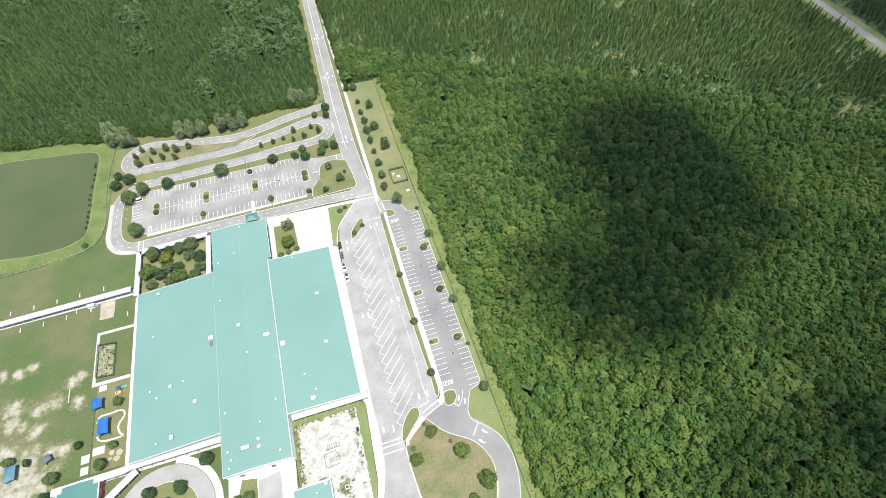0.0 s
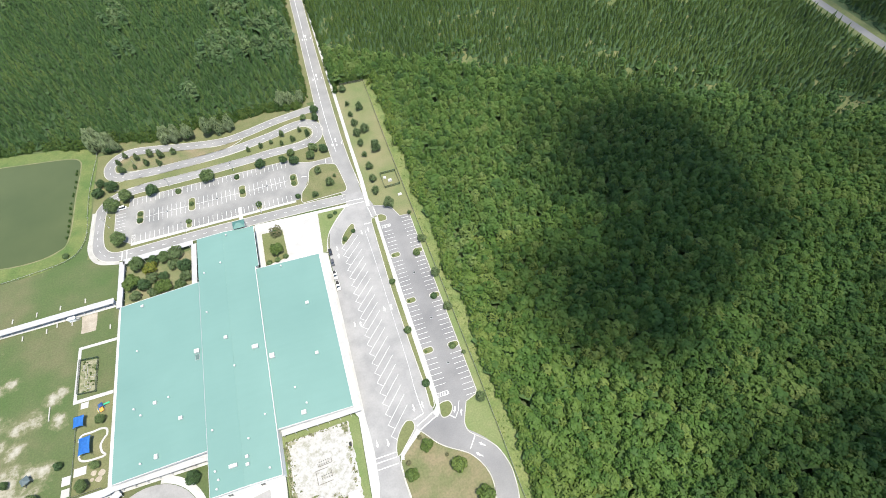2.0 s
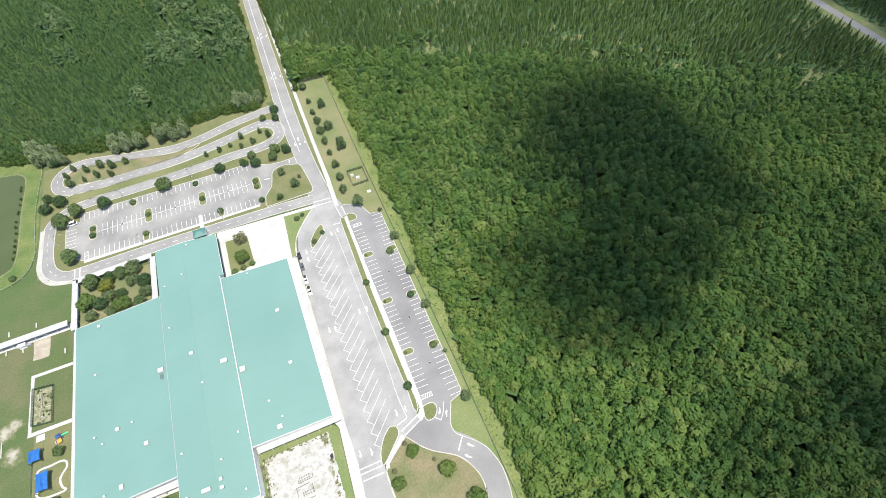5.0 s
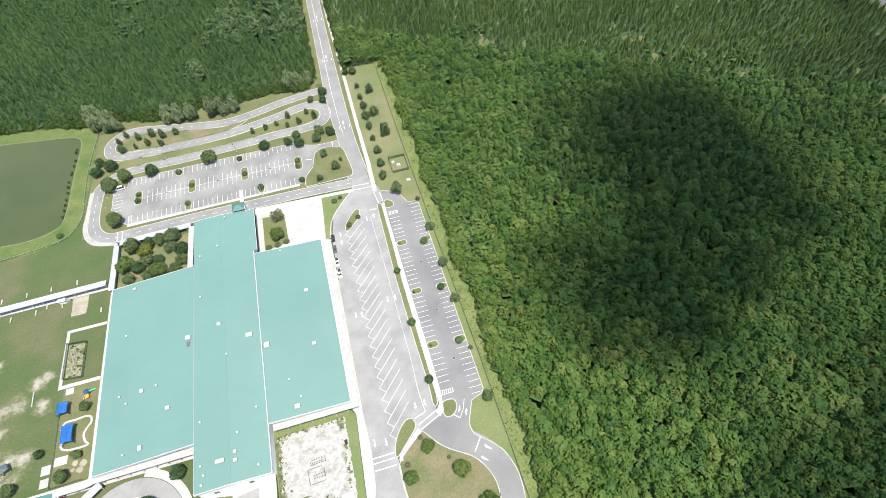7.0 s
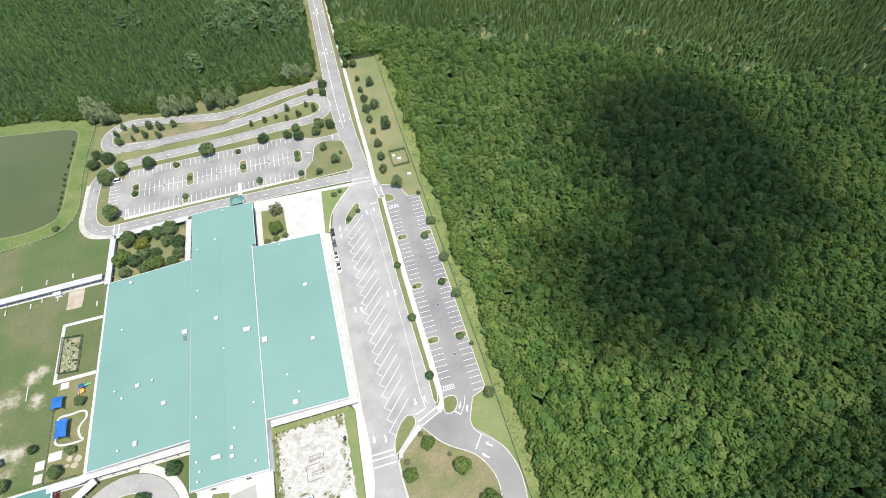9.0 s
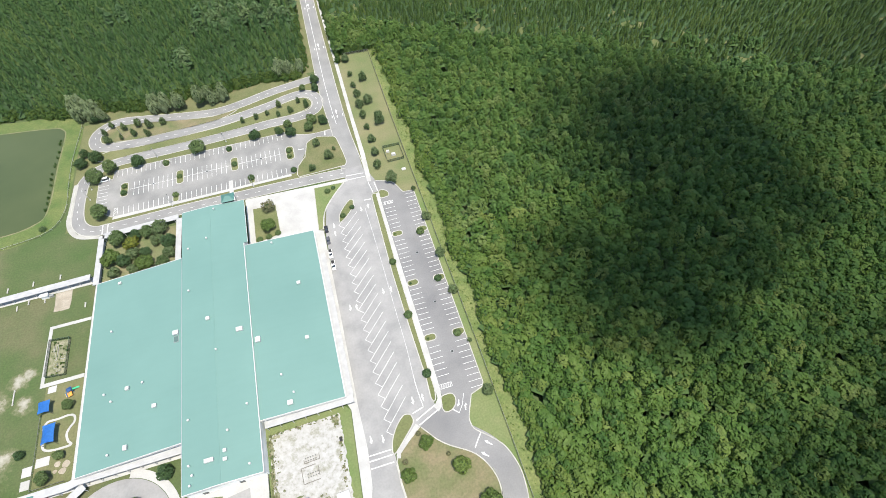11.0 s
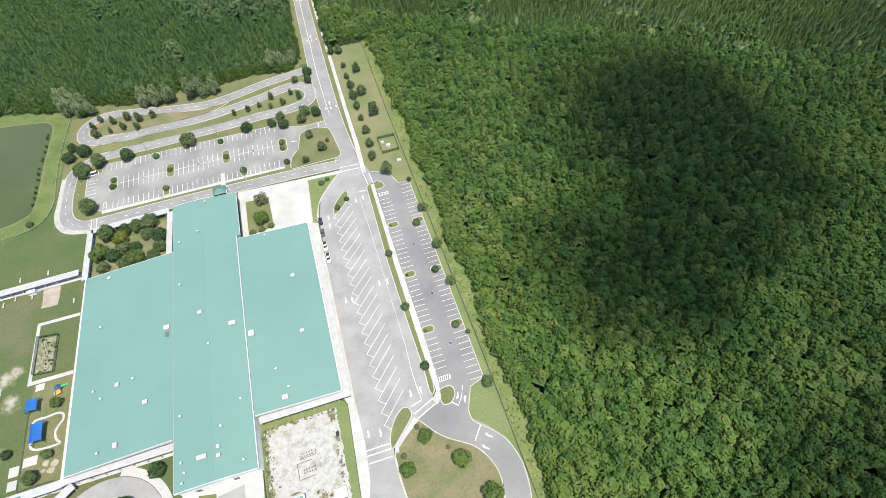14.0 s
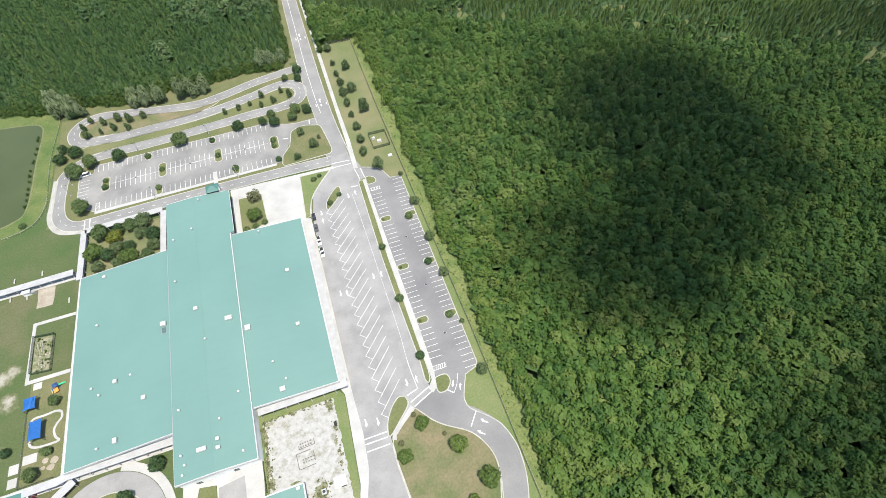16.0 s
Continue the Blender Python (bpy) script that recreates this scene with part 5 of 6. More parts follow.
# ---- cars ----
def car(x, y, turn, paint, label, length=4.7, high=1.5, kind="car", bed=False):
    c = thing(kind, pose(x, y, 0.055, 0, 0, turn), label, kind, "vehicles parked on the site")
    h, w = length / 2, 0.93
    bm = bmesh.new()
    prof = [(-h, 0.35), (-h + 0.05, 0.78), (-h + 0.9, 0.92), (h - 1.2, 0.92), (h - 0.12, 0.74), (h, 0.4), (h - 0.1, 0.25), (-h + 0.1, 0.25)]
    rings = [[bm.verts.new((sx, px, pz)) for px, pz in prof] for sx in (-w, w)]
    bm.faces.new(rings[0]), bm.faces.new(rings[1][::-1])
    for i in range(len(prof)):
        j = (i + 1) % len(prof)
        bm.faces.new((rings[0][i], rings[1][i], rings[1][j], rings[0][j]))
    bmesh.ops.recalc_face_normals(bm, faces=bm.faces)
    bmesh.ops.bevel(bm, geom=bm.edges[:], offset=0.06, segments=1, affect="EDGES")
    part("body", bm, paint, c)
    a0, a1 = (-0.5, h - 1.3) if bed else (-h + 0.35, h - 1.25)
    bm = bmesh.new()
    low = [bm.verts.new(p) for p in ((-0.84, a0, 0.9), (0.84, a0, 0.9), (0.84, a1, 0.9), (-0.84, a1, 0.9))]
    top = [bm.verts.new(p) for p in ((-0.66, a0 + 0.45, high), (0.66, a0 + 0.45, high), (0.66, a1 - 0.75, high), (-0.66, a1 - 0.75, high))]
    for i in range(4):
        j = (i + 1) % 4
        bm.faces.new((low[i], low[j], top[j], top[i]))
    bm.faces.new(top)
    bmesh.ops.recalc_face_normals(bm, faces=bm.faces)
    part("glazing", bm, M_GLASS, c, "dark tinted windows")
    part("roof_panel", box_mesh(-0.67, 0.67, a0 + 0.42, a1 - 0.72, high - 0.03, high + 0.05, bevel=0.03), paint, c)
    if bed:
        part("cargo_bed", box_mesh(-0.78, 0.78, -h + 0.12, -0.6, 0.9, 0.94), M_RUBBER, c, "dark open cargo bed")
    for sx in (-1, 1):
        for py in (-h + 0.85, h - 0.9):
            bm = bmesh.new()
            bmesh.ops.create_cone(bm, cap_ends=True, segments=14, radius1=0.33, radius2=0.33, depth=0.24, matrix=Matrix.Translation((sx * 0.82, py, 0.33)) @ Euler((0, math.pi / 2, 0)).to_matrix().to_4x4())
            wheel = part("wheel", bm, M_RUBBER, c, "black tyre")
            bm = bmesh.new()
            bmesh.ops.create_cone(bm, cap_ends=True, segments=10, radius1=0.2, radius2=0.18, depth=0.05, matrix=Matrix.Translation((sx * 0.95, py, 0.33)) @ Euler((0, math.pi / 2, 0)).to_matrix().to_4x4())
            part("rim", bm, M_GREYMETAL, wheel, "metal rim")
    return c


P_BLACK, P_GREY, P_WHITE = plain("black car paint", (0.025, 0.025, 0.03), 0.25), plain("dark grey car paint", (0.10, 0.10, 0.11), 0.3, 0.3), plain("white car paint", (0.80, 0.80, 0.80), 0.3, 0.0, 0.04)
car(-13.4, 187.0, 180, P_BLACK, "black saloon car parked beside the white walk")
car(-13.6, 179.6, 180, P_GREY, "dark grey saloon car parked beside the white walk", 4.9)
car(-13.8, 170.9, 180, P_WHITE, "white pickup with dark windows parked beside the walk", 5.5, 1.75, "pickup_truck", True)
car(-13.6, 163.6, 180, P_WHITE, "white pickup with long bed parked beside the walk", 5.8, 1.8, "pickup_truck", True)
car(-128.6, 263.0, 92, P_WHITE, "long white van parked in the front lot", 5.6, 2.2, "van")

# ---- fences ----
def wire_mesh(name, color, clear):
    m, n, l, b = material(name, 0.6, 0.3)
    b.inputs["Base Color"].default_value = (*color, 1)
    t, mx = n.new("ShaderNodeBsdfTransparent"), n.new("ShaderNodeMixShader")
    mx.inputs[0].default_value = clear
    l.new(b.outputs[0], mx.inputs[1]), l.new(t.outputs[0], mx.inputs[2])
    l.new(mx.outputs[0], n["Material Output"].inputs["Surface"])
    return m


M_DULL = plain("dull grey metal", (0.16, 0.165, 0.16), 0.5, 0.5)
M_DULLGREEN = plain("dull green painted metal", (0.060, 0.095, 0.065), 0.6)
M_CHAIN = wire_mesh("galvanised chain link", (0.12, 0.125, 0.12), 0.68)
M_GREENMESH = wire_mesh("dark green screen mesh", (0.035, 0.085, 0.055), 0.6)
M_THINWIRE = wire_mesh("thin wire", (0.14, 0.15, 0.14), 0.88)


def fence(line, high, mat, label, gap=6.0, closed=False, metal=None):
    metal = metal or M_DARKMETAL
    f = thing("fence", Matrix(), label, "fence")
    pts = list(line) + ([line[0]] if closed else [])
    part("mesh", band(pts, 0.03, -0.03, 0.05, high), mat, f, "wire mesh")
    part("rail", band(pts, 0.05, -0.05, high - 0.04, high + 0.05), metal, f, "top rail")
    post = mesh_of(box_mesh(-0.06, 0.06, -0.06, 0.06, -0.1, high + 0.08), "post", metal)
    run = 0.0
    for a, b in zip(pts, pts[1:]):
        d = math.hypot(b[0] - a[0], b[1] - a[1])
        while run < d:
            part("post", post, None, f, at=pose(a[0] + (b[0] - a[0]) * run / d, a[1] + (b[1] - a[1]) * run / d, 0))
            run += gap
        run -= d
    return f


fence([(37.9, 5), (39.2, 31), (39.7, 100), (39.3, 182), (38.8, 262), (39.3, 334.5), (21.5, 335.4)], 1.9, M_CHAIN, "long grey chain link boundary fence along the woods", metal=M_DULL)
fence([(27.7, 236.4), (37.4, 236.2), (37.5, 224.2), (27.9, 224.0)], 2.0, M_GREENMESH, "dark green screened utility enclosure on the lawn", 3.0, True, M_DULLGREEN)
fence([(-143.8, 163.4), (-135.1, 162.4), (-135.0, 144.0), (-143.4, 145.0)], 1.8, M_GREENMESH, "dark green screened garden enclosure", 3.0, True, M_DULLGREEN)
fence(smooth_line([(-260, 226), (-203, 226.6), (-173, 228.6), (-154, 233), (-147.6, 246), (-148.2, 265), (-148.6, 284), (-147.8, 300), (-146.6, 318), (-149, 331)], 4), 1.2, M_THINWIRE, "grey wire fence round the pond bank", metal=M_GREYMETAL)
fence([(-142.8, 134), (-142.3, 113), (-142.2, 97)], 1.1, M_THINWIRE, "low wire fence of the playground", metal=M_DULL)
fence([(-142.2, 97.2), (-129.8, 97.4)], 1.1, M_THINWIRE, "low wire fence of the playground", metal=M_DULL)
fence([(-53.6, 92.4), (-53.4, 64.5)], 1.6, M_GREENMESH, "dark fence at the yard's west side")

# ---- utility enclosure contents ----
for x, y, w, d, h, lab in ((29.8, 232.6, 1.6, 1.4, 1.0, "pale metal utility cabinet in the enclosure"), (32.4, 229.2, 2.2, 1.6, 1.2, "pale metal utility cabinet in the enclosure"), (35.2, 216.2, 2.0, 1.6, 0.5, "low pale concrete utility lid on the lawn")):
    u = thing("utility_box", pose(x, y, 0), lab, "utility box", "utility boxes on the lawn")
    part("base", box_mesh(-w / 2 - 0.15, w / 2 + 0.15, -d / 2 - 0.15, d / 2 + 0.15, -0.1, 0.12), M_CONCRETE, u)
    part("housing", box_mesh(-w / 2, w / 2, -d / 2, d / 2, 0.1, h, bevel=0.05), M_WHITE, u)


# ---- lamp posts ----
def lamp_post(x, y, turn, high=7.5):
    p = thing("lamp_post", pose(x, y, 0, 0, 0, turn), "pale slim metal lamp post in the grass", "street lamp", "lamp posts of the lots")
    bm = bmesh.new()
    limb(bm, (0, 0, -0.2), (0, 0, high), 0.13, 0.08, 8)
    part("pole", bm, M_GREYMETAL, p)
    part("base", box_mesh(-0.3, 0.3, -0.3, 0.3, -0.1, 0.6, bevel=0.05), M_CONCRETE, p)
    part("arm", box_mesh(0, 1.4, -0.06, 0.06, high - 0.15, high - 0.03), M_GREYMETAL, p)
    part("lamp_head", box_mesh(1.1, 1.9, -0.22, 0.22, high - 0.22, high, bevel=0.05), M_DARKMETAL, p, "dark lamp head")


for x, y, a in ((-121.5, 299.4, 130), (-100.2, 273.3, 270), (-60.4, 273.2, 270), (-135.3, 258.0, 0), (-135.4, 250.0, 0), (-47.2, 230.6, 90), (-91.0, 230.6, 90)):
    lamp_post(x, y, a)
for x, y in ((-101.8, 251.5), (-72.2, 251.5), (-41.5, 251.5), (27.4, 158.4), (27.9, 129), (28.2, 103)):
    d = thing("drain_grate", pose(x, y, 0.05), "small dark metal drain grate in the asphalt", "drain", "drains of the lots")
    part("rim", box_mesh(-0.62, 0.62, -0.62, 0.62, -0.02, 0.035), M_GREYMETAL, d)
    part("grate", box_mesh(-0.5, 0.5, -0.5, 0.5, 0.0, 0.042), M_DARKMETAL, d)


# ---- play yard ----
def shade_sail(x, y, w, d, z, label):
    s = thing("shade_sail", pose(x, y, 0, 0, 0, 2), label, "shade sail", "shade sails over the play yard")
    bm = bmesh.new()
    n = 8
    grid = []
    for j in range(n + 1):
        for i in range(n + 1):
            u, v = i / n * 2 - 1, j / n * 2 - 1
            pull_x, pull_y = 1 - 0.10 * (1 - v * v), 1 - 0.08 * (1 - u * u)
            grid.append(bm.verts.new((u * w / 2 * pull_x, v * d / 2 * pull_y, z + 0.5 * (1 - u * u) * (1 - 0.3 * v * v))))
    for j in range(n):
        for i in range(n):
            k = j * (n + 1) + i
            bm.faces.new((grid[k], grid[k + 1], grid[k + n + 2], grid[k + n + 1]))
    out = bmesh.ops.solidify(bm, geom=bm.faces[:], thickness=0.05)
    part("cloth", bm, M_BLUE, s, "taut bright blue cloth")
    for sx in (-1, 1):
        for sy in (-1, 1):
            bm = bmesh.new()
            limb(bm, (sx * (w / 2 - 0.15), sy * (d / 2 - 0.15), -0.2), (sx * (w / 2 - 0.1), sy * (d / 2 - 0.1), z + 0.05), 0.1, 0.09, 8)
            part("post", bm, M_DARKMETAL, s)


shade_sail(-140.4, 129.8, 4.7, 5.4, 3.0, "small square bright blue shade sail on posts")
shade_sail(-136.8, 117.4, 5.0, 8.2, 3.2, "large bright blue shade sail on dark posts")
structure("play_path", band(smooth_line([(-141.2, 121.0), (-140.0, 124.0), (-135.6, 124.2), (-131.8, 124.6), (-129.4, 123.7), (-129.0, 121.2), (-130.6, 118.9), (-131.5, 116.5), (-130.6, 113.4), (-129.2, 111.6), (-132.6, 111.2), (-137.2, 111.5), (-139.8, 112.7), (-140.6, 114.9)], 6), 0.45, -0.45, -0.1, 0.11), M_CONCRETE, "curving pale concrete tricycle path", "pavement")
structure("play_ground", slab([(-142.2, 97.4), (-127.3, 97.4), (-127.3, 140.4), (-142.7, 140.4)], -0.1, 0.03), M_STRAW, "worn olive grass of the fenced playground", "ground")
for x, y, w, d in ((-139.4, 107.6, 5.2, 3.6), (-144.9, 105.4, 3.6, 3.8), (-144.8, 100.2, 3.4, 3.6), (-140.0, 138.6, 3.4, 3.0)):
    structure("pad", box_mesh(x - w / 2, x + w / 2, y - d / 2, y + d / 2, -0.1, 0.14, bevel=0.03), M_CONCRETE, "square white concrete pad in the play yard", "pavement")
structure("sand_pit", slab([(-145.2, 179.6), (-141, 179.3), (-138.0, 179.5), (-137.6, 184), (-137.8, 190.4), (-145.5, 190.3), (-145.0, 184)], -0.1, 0.06), M_SAND, "bare pinkish sand pad by the covered walkway", "ground")
for x, y, r in ((-133.4, 105.0, 1.3), (-130.4, 104.2, 1.5), (-131.4, 101.8, 1.4), (-134.2, 102.4, 0.9)):
    structure("sand_patch", slab(smooth_line([(x + r * edge_rng.uniform(0.7, 1.2) * math.cos(a), y + r * edge_rng.uniform(0.7, 1.2) * math.sin(a)) for a in (0, 1.05, 2.1, 3.14, 4.2, 5.2)], 4, True), -0.1, 0.05), M_SAND, "worn pale sand patch", "ground")
play = thing("play_structure", pose(-131.6, 134.6, 0, 0, 0, 20), "colourful climbing frame with blue roof and green slide", "playground")
for nm, mat, dims in (("deck", plain("orange plastic", (0.75, 0.30, 0.06), 0.5), (-1.4, 0.4, -2.0, 0.2, 0.9, 1.1)), ("deck", plain("yellow plastic", (0.72, 0.52, 0.12), 0.5), (-2.2, -1.2, -1.2, 0.4, 0.5, 0.7)),
                      ("panel", M_BLUE, (-1.5, -1.35, -2.0, 0.2, 1.0, 1.9))):
    part(nm, box_mesh(*dims, bevel=0.05), mat, play)
bm = bmesh.new()
v = [bm.verts.new(p) for p in ((-0.9, -0.4, 2.3), (1.1, -0.4, 2.3), (1.1, 1.6, 2.3), (-0.9, 1.6, 2.3), (0.1, 0.6, 3.3))]
for f in ((0, 1, 4), (1, 2, 4), (2, 3, 4), (3, 0, 4), (3, 2, 1, 0)):
    bm.faces.new([v[i] for i in f])
part("roof", bm, plain("dark blue plastic", (0.02, 0.07, 0.20), 0.5), play, "dark blue pointed roof")
part("slide", roof_plate([(1.0, 0.2, 1.4), (3.4, 0.4, 0.3), (3.4, 1.2, 0.3), (1.0, 1.0, 1.4)], 0.1), plain("green plastic", (0.06, 0.45, 0.22), 0.4), play, "green plastic slide")
for x, y in ((-0.8, -0.3), (1.0, -0.3), (1.0, 1.5), (-0.8, 1.5)):
    part("post", box_mesh(x - 0.06, x + 0.06, y - 0.06, y + 0.06, 0, 2.35), M_BLUE, play)
beam = thing("balance_beam", pose(-155.6, 139.6, 0, 0, 0, 2), "long pale timber balance beam on worn grass", "beam")
part("beam", box_mesh(-0.25, 0.25, -3.6, 3.6, 0.12, 0.42, bevel=0.04), M_KERB, beam)
for y in (-3.0, 3.0):
    part("foot", box_mesh(-0.3, 0.3, y - 0.2, y + 0.2, -0.05, 0.14), M_KERB, beam)


def hip_shelter(name, x, y, w, d, z, rise, mat, label, turn=0):
    s = thing(name, pose(x, y, 0, 0, 0, turn), label, "shelter")
    bm = bmesh.new()
    v = [bm.verts.new(p) for p in ((-w / 2, -d / 2, z), (w / 2, -d / 2, z), (w / 2, d / 2, z), (-w / 2, d / 2, z), (0, -d * 0.1, z + rise), (0, d * 0.1, z + rise))]
    for f in ((0, 1, 4), (1, 2, 5, 4), (2, 3, 5), (3, 0, 4, 5), (3, 2, 1, 0)):
        bm.faces.new([v[i] for i in f])
    bmesh.ops.recalc_face_normals(bm, faces=bm.faces)
    part("roof", bm, mat, s)
    for sx in (-1, 1):
        for sy in (-1, 1):
            part("post", box_mesh(sx * (w / 2 - 0.3) - 0.09, sx * (w / 2 - 0.3) + 0.09, sy * (d / 2 - 0.3) - 0.09, sy * (d / 2 - 0.3) + 0.09, -0.1, z + 0.1), M_DARKMETAL, s)


M_SLATE = plain("grey-blue shingles", (0.085, 0.115, 0.125), 0.7)
hip_shelter("gazebo", -160.6, 110.2, 3.4, 3.4, 2.7, 1.3, M_SLATE, "small grey hip-roofed gazebo on bare sand", 30)
hip_shelter("shelter", -175.4, 108.2, 4.8, 6.8, 2.8, 1.5, plain("weathered blue roofing", (0.065, 0.150, 0.200), 0.6), "blue-grey roofed picnic shelter on bare sand", 4)
BENCH = thing("bench", Matrix(), "short pale aluminium bench beside the covered walkway", "bench", "benches along the field walkway")
part("seat", box_mesh(-0.32, 0.32, -1.5, 1.5, 0.40, 0.48, bevel=0.02), M_KERB, BENCH)
for y in (-1.1, 1.1):
    part("leg", box_mesh(-0.25, 0.25, y - 0.06, y + 0.06, -0.05, 0.41), M_GREYMETAL, BENCH)
for x, y in ((-180.5, 199.2), (-168.7, 199.4), (-157.0, 199.7), (-144.5, 199.9), (-185.3, 186.4), (-173.8, 186.5), (-162.3, 186.9), (-149.9, 187.6), (-130.6, 178.9), (-157.4, 189.0)):
    copy_thing(BENCH, pose(x, y, 0, 0, 0, 3))
BENCH.matrix_basis = pose(-192.2, 199.0, 0, 0, 0, 3)
kiosk = thing("kiosk", pose(-149.6, 189.4, 0), "small white and grey kiosk by the covered walkway", "kiosk")
part("body", box_mesh(-1.6, 1.6, -0.8, 0.6, 0, 2.2), M_WALL, kiosk), part("roof", box_mesh(-1.9, 1.9, -1.1, 0.9, 2.2, 2.4), M_WHITE, kiosk), part("side_bin", box_mesh(1.8, 3.6, -0.7, 0.4, 0, 1.3), M_GREYMETAL, kiosk, "grey metal bin")
# raised beds in the garden enclosure
for x, y, w, d in ((-140.4, 156.4, 0.9, 7.5), (-140.0, 149.6, 1.4, 2.4), (-141.8, 158.8, 0.7, 3.0), (-138.6, 147.2, 1.6, 0.8), (-137.4, 153.2, 1.8, 1.2)):
    b = thing("raised_bed", pose(x, y, 0), "pale concrete raised garden bed", "garden bed", "beds in the garden enclosure")
    part("wall", box_mesh(-w / 2, w / 2, -d / 2, d / 2, -0.05, 0.45, bevel=0.04), M_KERB, b), part("soil", box_mesh(-w / 2 + 0.15, w / 2 - 0.15, -d / 2 + 0.15, d / 2 - 0.15, 0.3, 0.47), M_MULCH, b)

structure("garden_ground", slab([(-143.5, 163.0), (-135.3, 162.0), (-135.2, 144.3), (-143.2, 145.3)], -0.1, 0.04), M_WEEDY, "pale trodden ground inside the garden enclosure", "ground")

# ---- yard: piers of a removed cabin, slabs and weeds ----
PIER = mesh_of(box_mesh(-0.22, 0.22, -0.22, 0.22, 0.0, 0.45, bevel=0.04), "pier", plain("grey concrete block", (0.16, 0.16, 0.155), 0.9))
M_BOARD = plain("weathered grey board", (0.14, 0.13, 0.115), 0.9)
for ox, oy, boards in ((-37.2, 77.2, ((-2.6, 3.4, -1.3, -1.1), (3.2, 3.4, -1.3, 0.9), (-2.8, -2.6, -1.3, 0.2))), (-37.0, 71.2, ((-4.2, -4.0, -2.5, 3.4), (-4.2, 1.4, 3.3, 3.5), (-3.8, 2.2, -2.6, -2.4), (2.2, 2.4, -1.2, 2.4)))):
    piers = thing("pier_group", pose(ox, oy, 0.1, 0, 0, 3), "two rows of low grey concrete piers on white sand", "foundation", "foundations in the yard")
    for i in range(5):
        for j in range(2):
            part("pier", PIER, None, piers, at=pose((i - 2) * 0.98, (j - 0.5) * 1.15, 0))
    for x0, x1, y0, y1 in boards:
        part("edge_board", box_mesh(x0, x1, y0, y1, -0.02, 0.2), M_BOARD, piers, "weathered grey board")
shed = thing("shed", pose(-27.0, 59.2, 0.1, 0, 0, 2), "white flat-roofed shed with a dark south panel in the yard", "shed")
part("wall", box_mesh(-2.0, 2.0, -1.7, 1.7, -0.1, 2.2), M_WALL, shed), part("roof", box_mesh(-2.3, 2.3, -1.9, 2.0, 2.2, 2.36, bevel=0.04), M_WHITE, shed, "flat white roof")
# dark panel draws the shadow on the shed's south side
part("door", box_mesh(-0.2, 1.6, -1.76, -1.7, 0, 2.0), M_DARKMETAL, shed, "dark panel drawn for the shadowed south side")
tank = thing("air_conditioner", pose(-33.6, 58.0, 0.1), "pale grey air conditioner with round dark fan", "air conditioner")
part("housing", box_mesh(-0.9, 0.9, -1.0, 1.0, 0, 1.1, bevel=0.06), M_GREYMETAL, tank)
bm = bmesh.new()
bmesh.ops.create_cone(bm, cap_ends=True, segments=16, radius1=0.6, radius2=0.55, depth=0.1, matrix=Matrix.Translation((0, 0, 1.13)))
part("fan_grille", bm, M_DARKMETAL, tank, "dark round fan grille")
bin_ob = thing("waste_bin", pose(-24.6, 80.6, 0.1), "dark waste bin at the yard's edge", "bin")
part("body", box_mesh(-0.5, 0.5, -0.7, 0.7, 0, 1.2, bevel=0.05), M_DARKMETAL, bin_ob), part("lid", box_mesh(-0.55, 0.55, -0.75, 0.75, 1.18, 1.3, bevel=0.03), M_RUBBER, bin_ob)

# ---- woods ----
def stand(name, spots, templates, mat, label, inner=None):
    """Joins many trees into one mesh. spots: x, y, scale, height scale, tint, ground height."""
    rng = np.random.default_rng(7)
    vs, fs, tint, mats, base = [], [], [], [], 0
    for x, y, s, h, t, z in spots:
        v, f, core = templates[rng.integers(len(templates))]
        a = rng.uniform(0, 2 * np.pi)
        c, sn = np.cos(a), np.sin(a)
        w = np.empty_like(v)
        w[:, 0], w[:, 1], w[:, 2] = x + s * (c * v[:, 0] - sn * v[:, 1]), y + s * (sn * v[:, 0] + c * v[:, 1]), z + h * v[:, 2]
        vs.append(w), fs.append(f + base), tint.append(np.full(len(v), t, dtype=np.float32))
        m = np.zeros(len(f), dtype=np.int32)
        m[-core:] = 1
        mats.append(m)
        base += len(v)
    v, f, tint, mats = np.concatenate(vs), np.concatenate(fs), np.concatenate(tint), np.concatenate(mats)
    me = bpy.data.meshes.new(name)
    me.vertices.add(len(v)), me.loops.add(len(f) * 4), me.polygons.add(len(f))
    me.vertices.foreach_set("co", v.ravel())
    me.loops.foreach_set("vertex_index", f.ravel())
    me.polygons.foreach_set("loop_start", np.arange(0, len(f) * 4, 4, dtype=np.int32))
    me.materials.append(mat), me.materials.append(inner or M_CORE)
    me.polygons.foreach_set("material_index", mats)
    me.attributes.new("tint", "FLOAT", "POINT").data.foreach_set("value", tint)
    me.update(calc_edges=True)
    return tagged(new(name, me), label, "trees", kind="stuff")


def scatter(step, x0, x1, y0, y1, inside, rng, jitter=0.42):
    out = []
    for j in range(int((y1 - y0) / step)):
        for i in range(int((x1 - x0) / step)):
            x = x0 + (i + 0.5 * (j % 2) + rng.uniform(-jitter, jitter)) * step
            y = y0 + (j + rng.uniform(-jitter, jitter)) * step
            if inside(x, y):
                out.append((x, y))
    return out


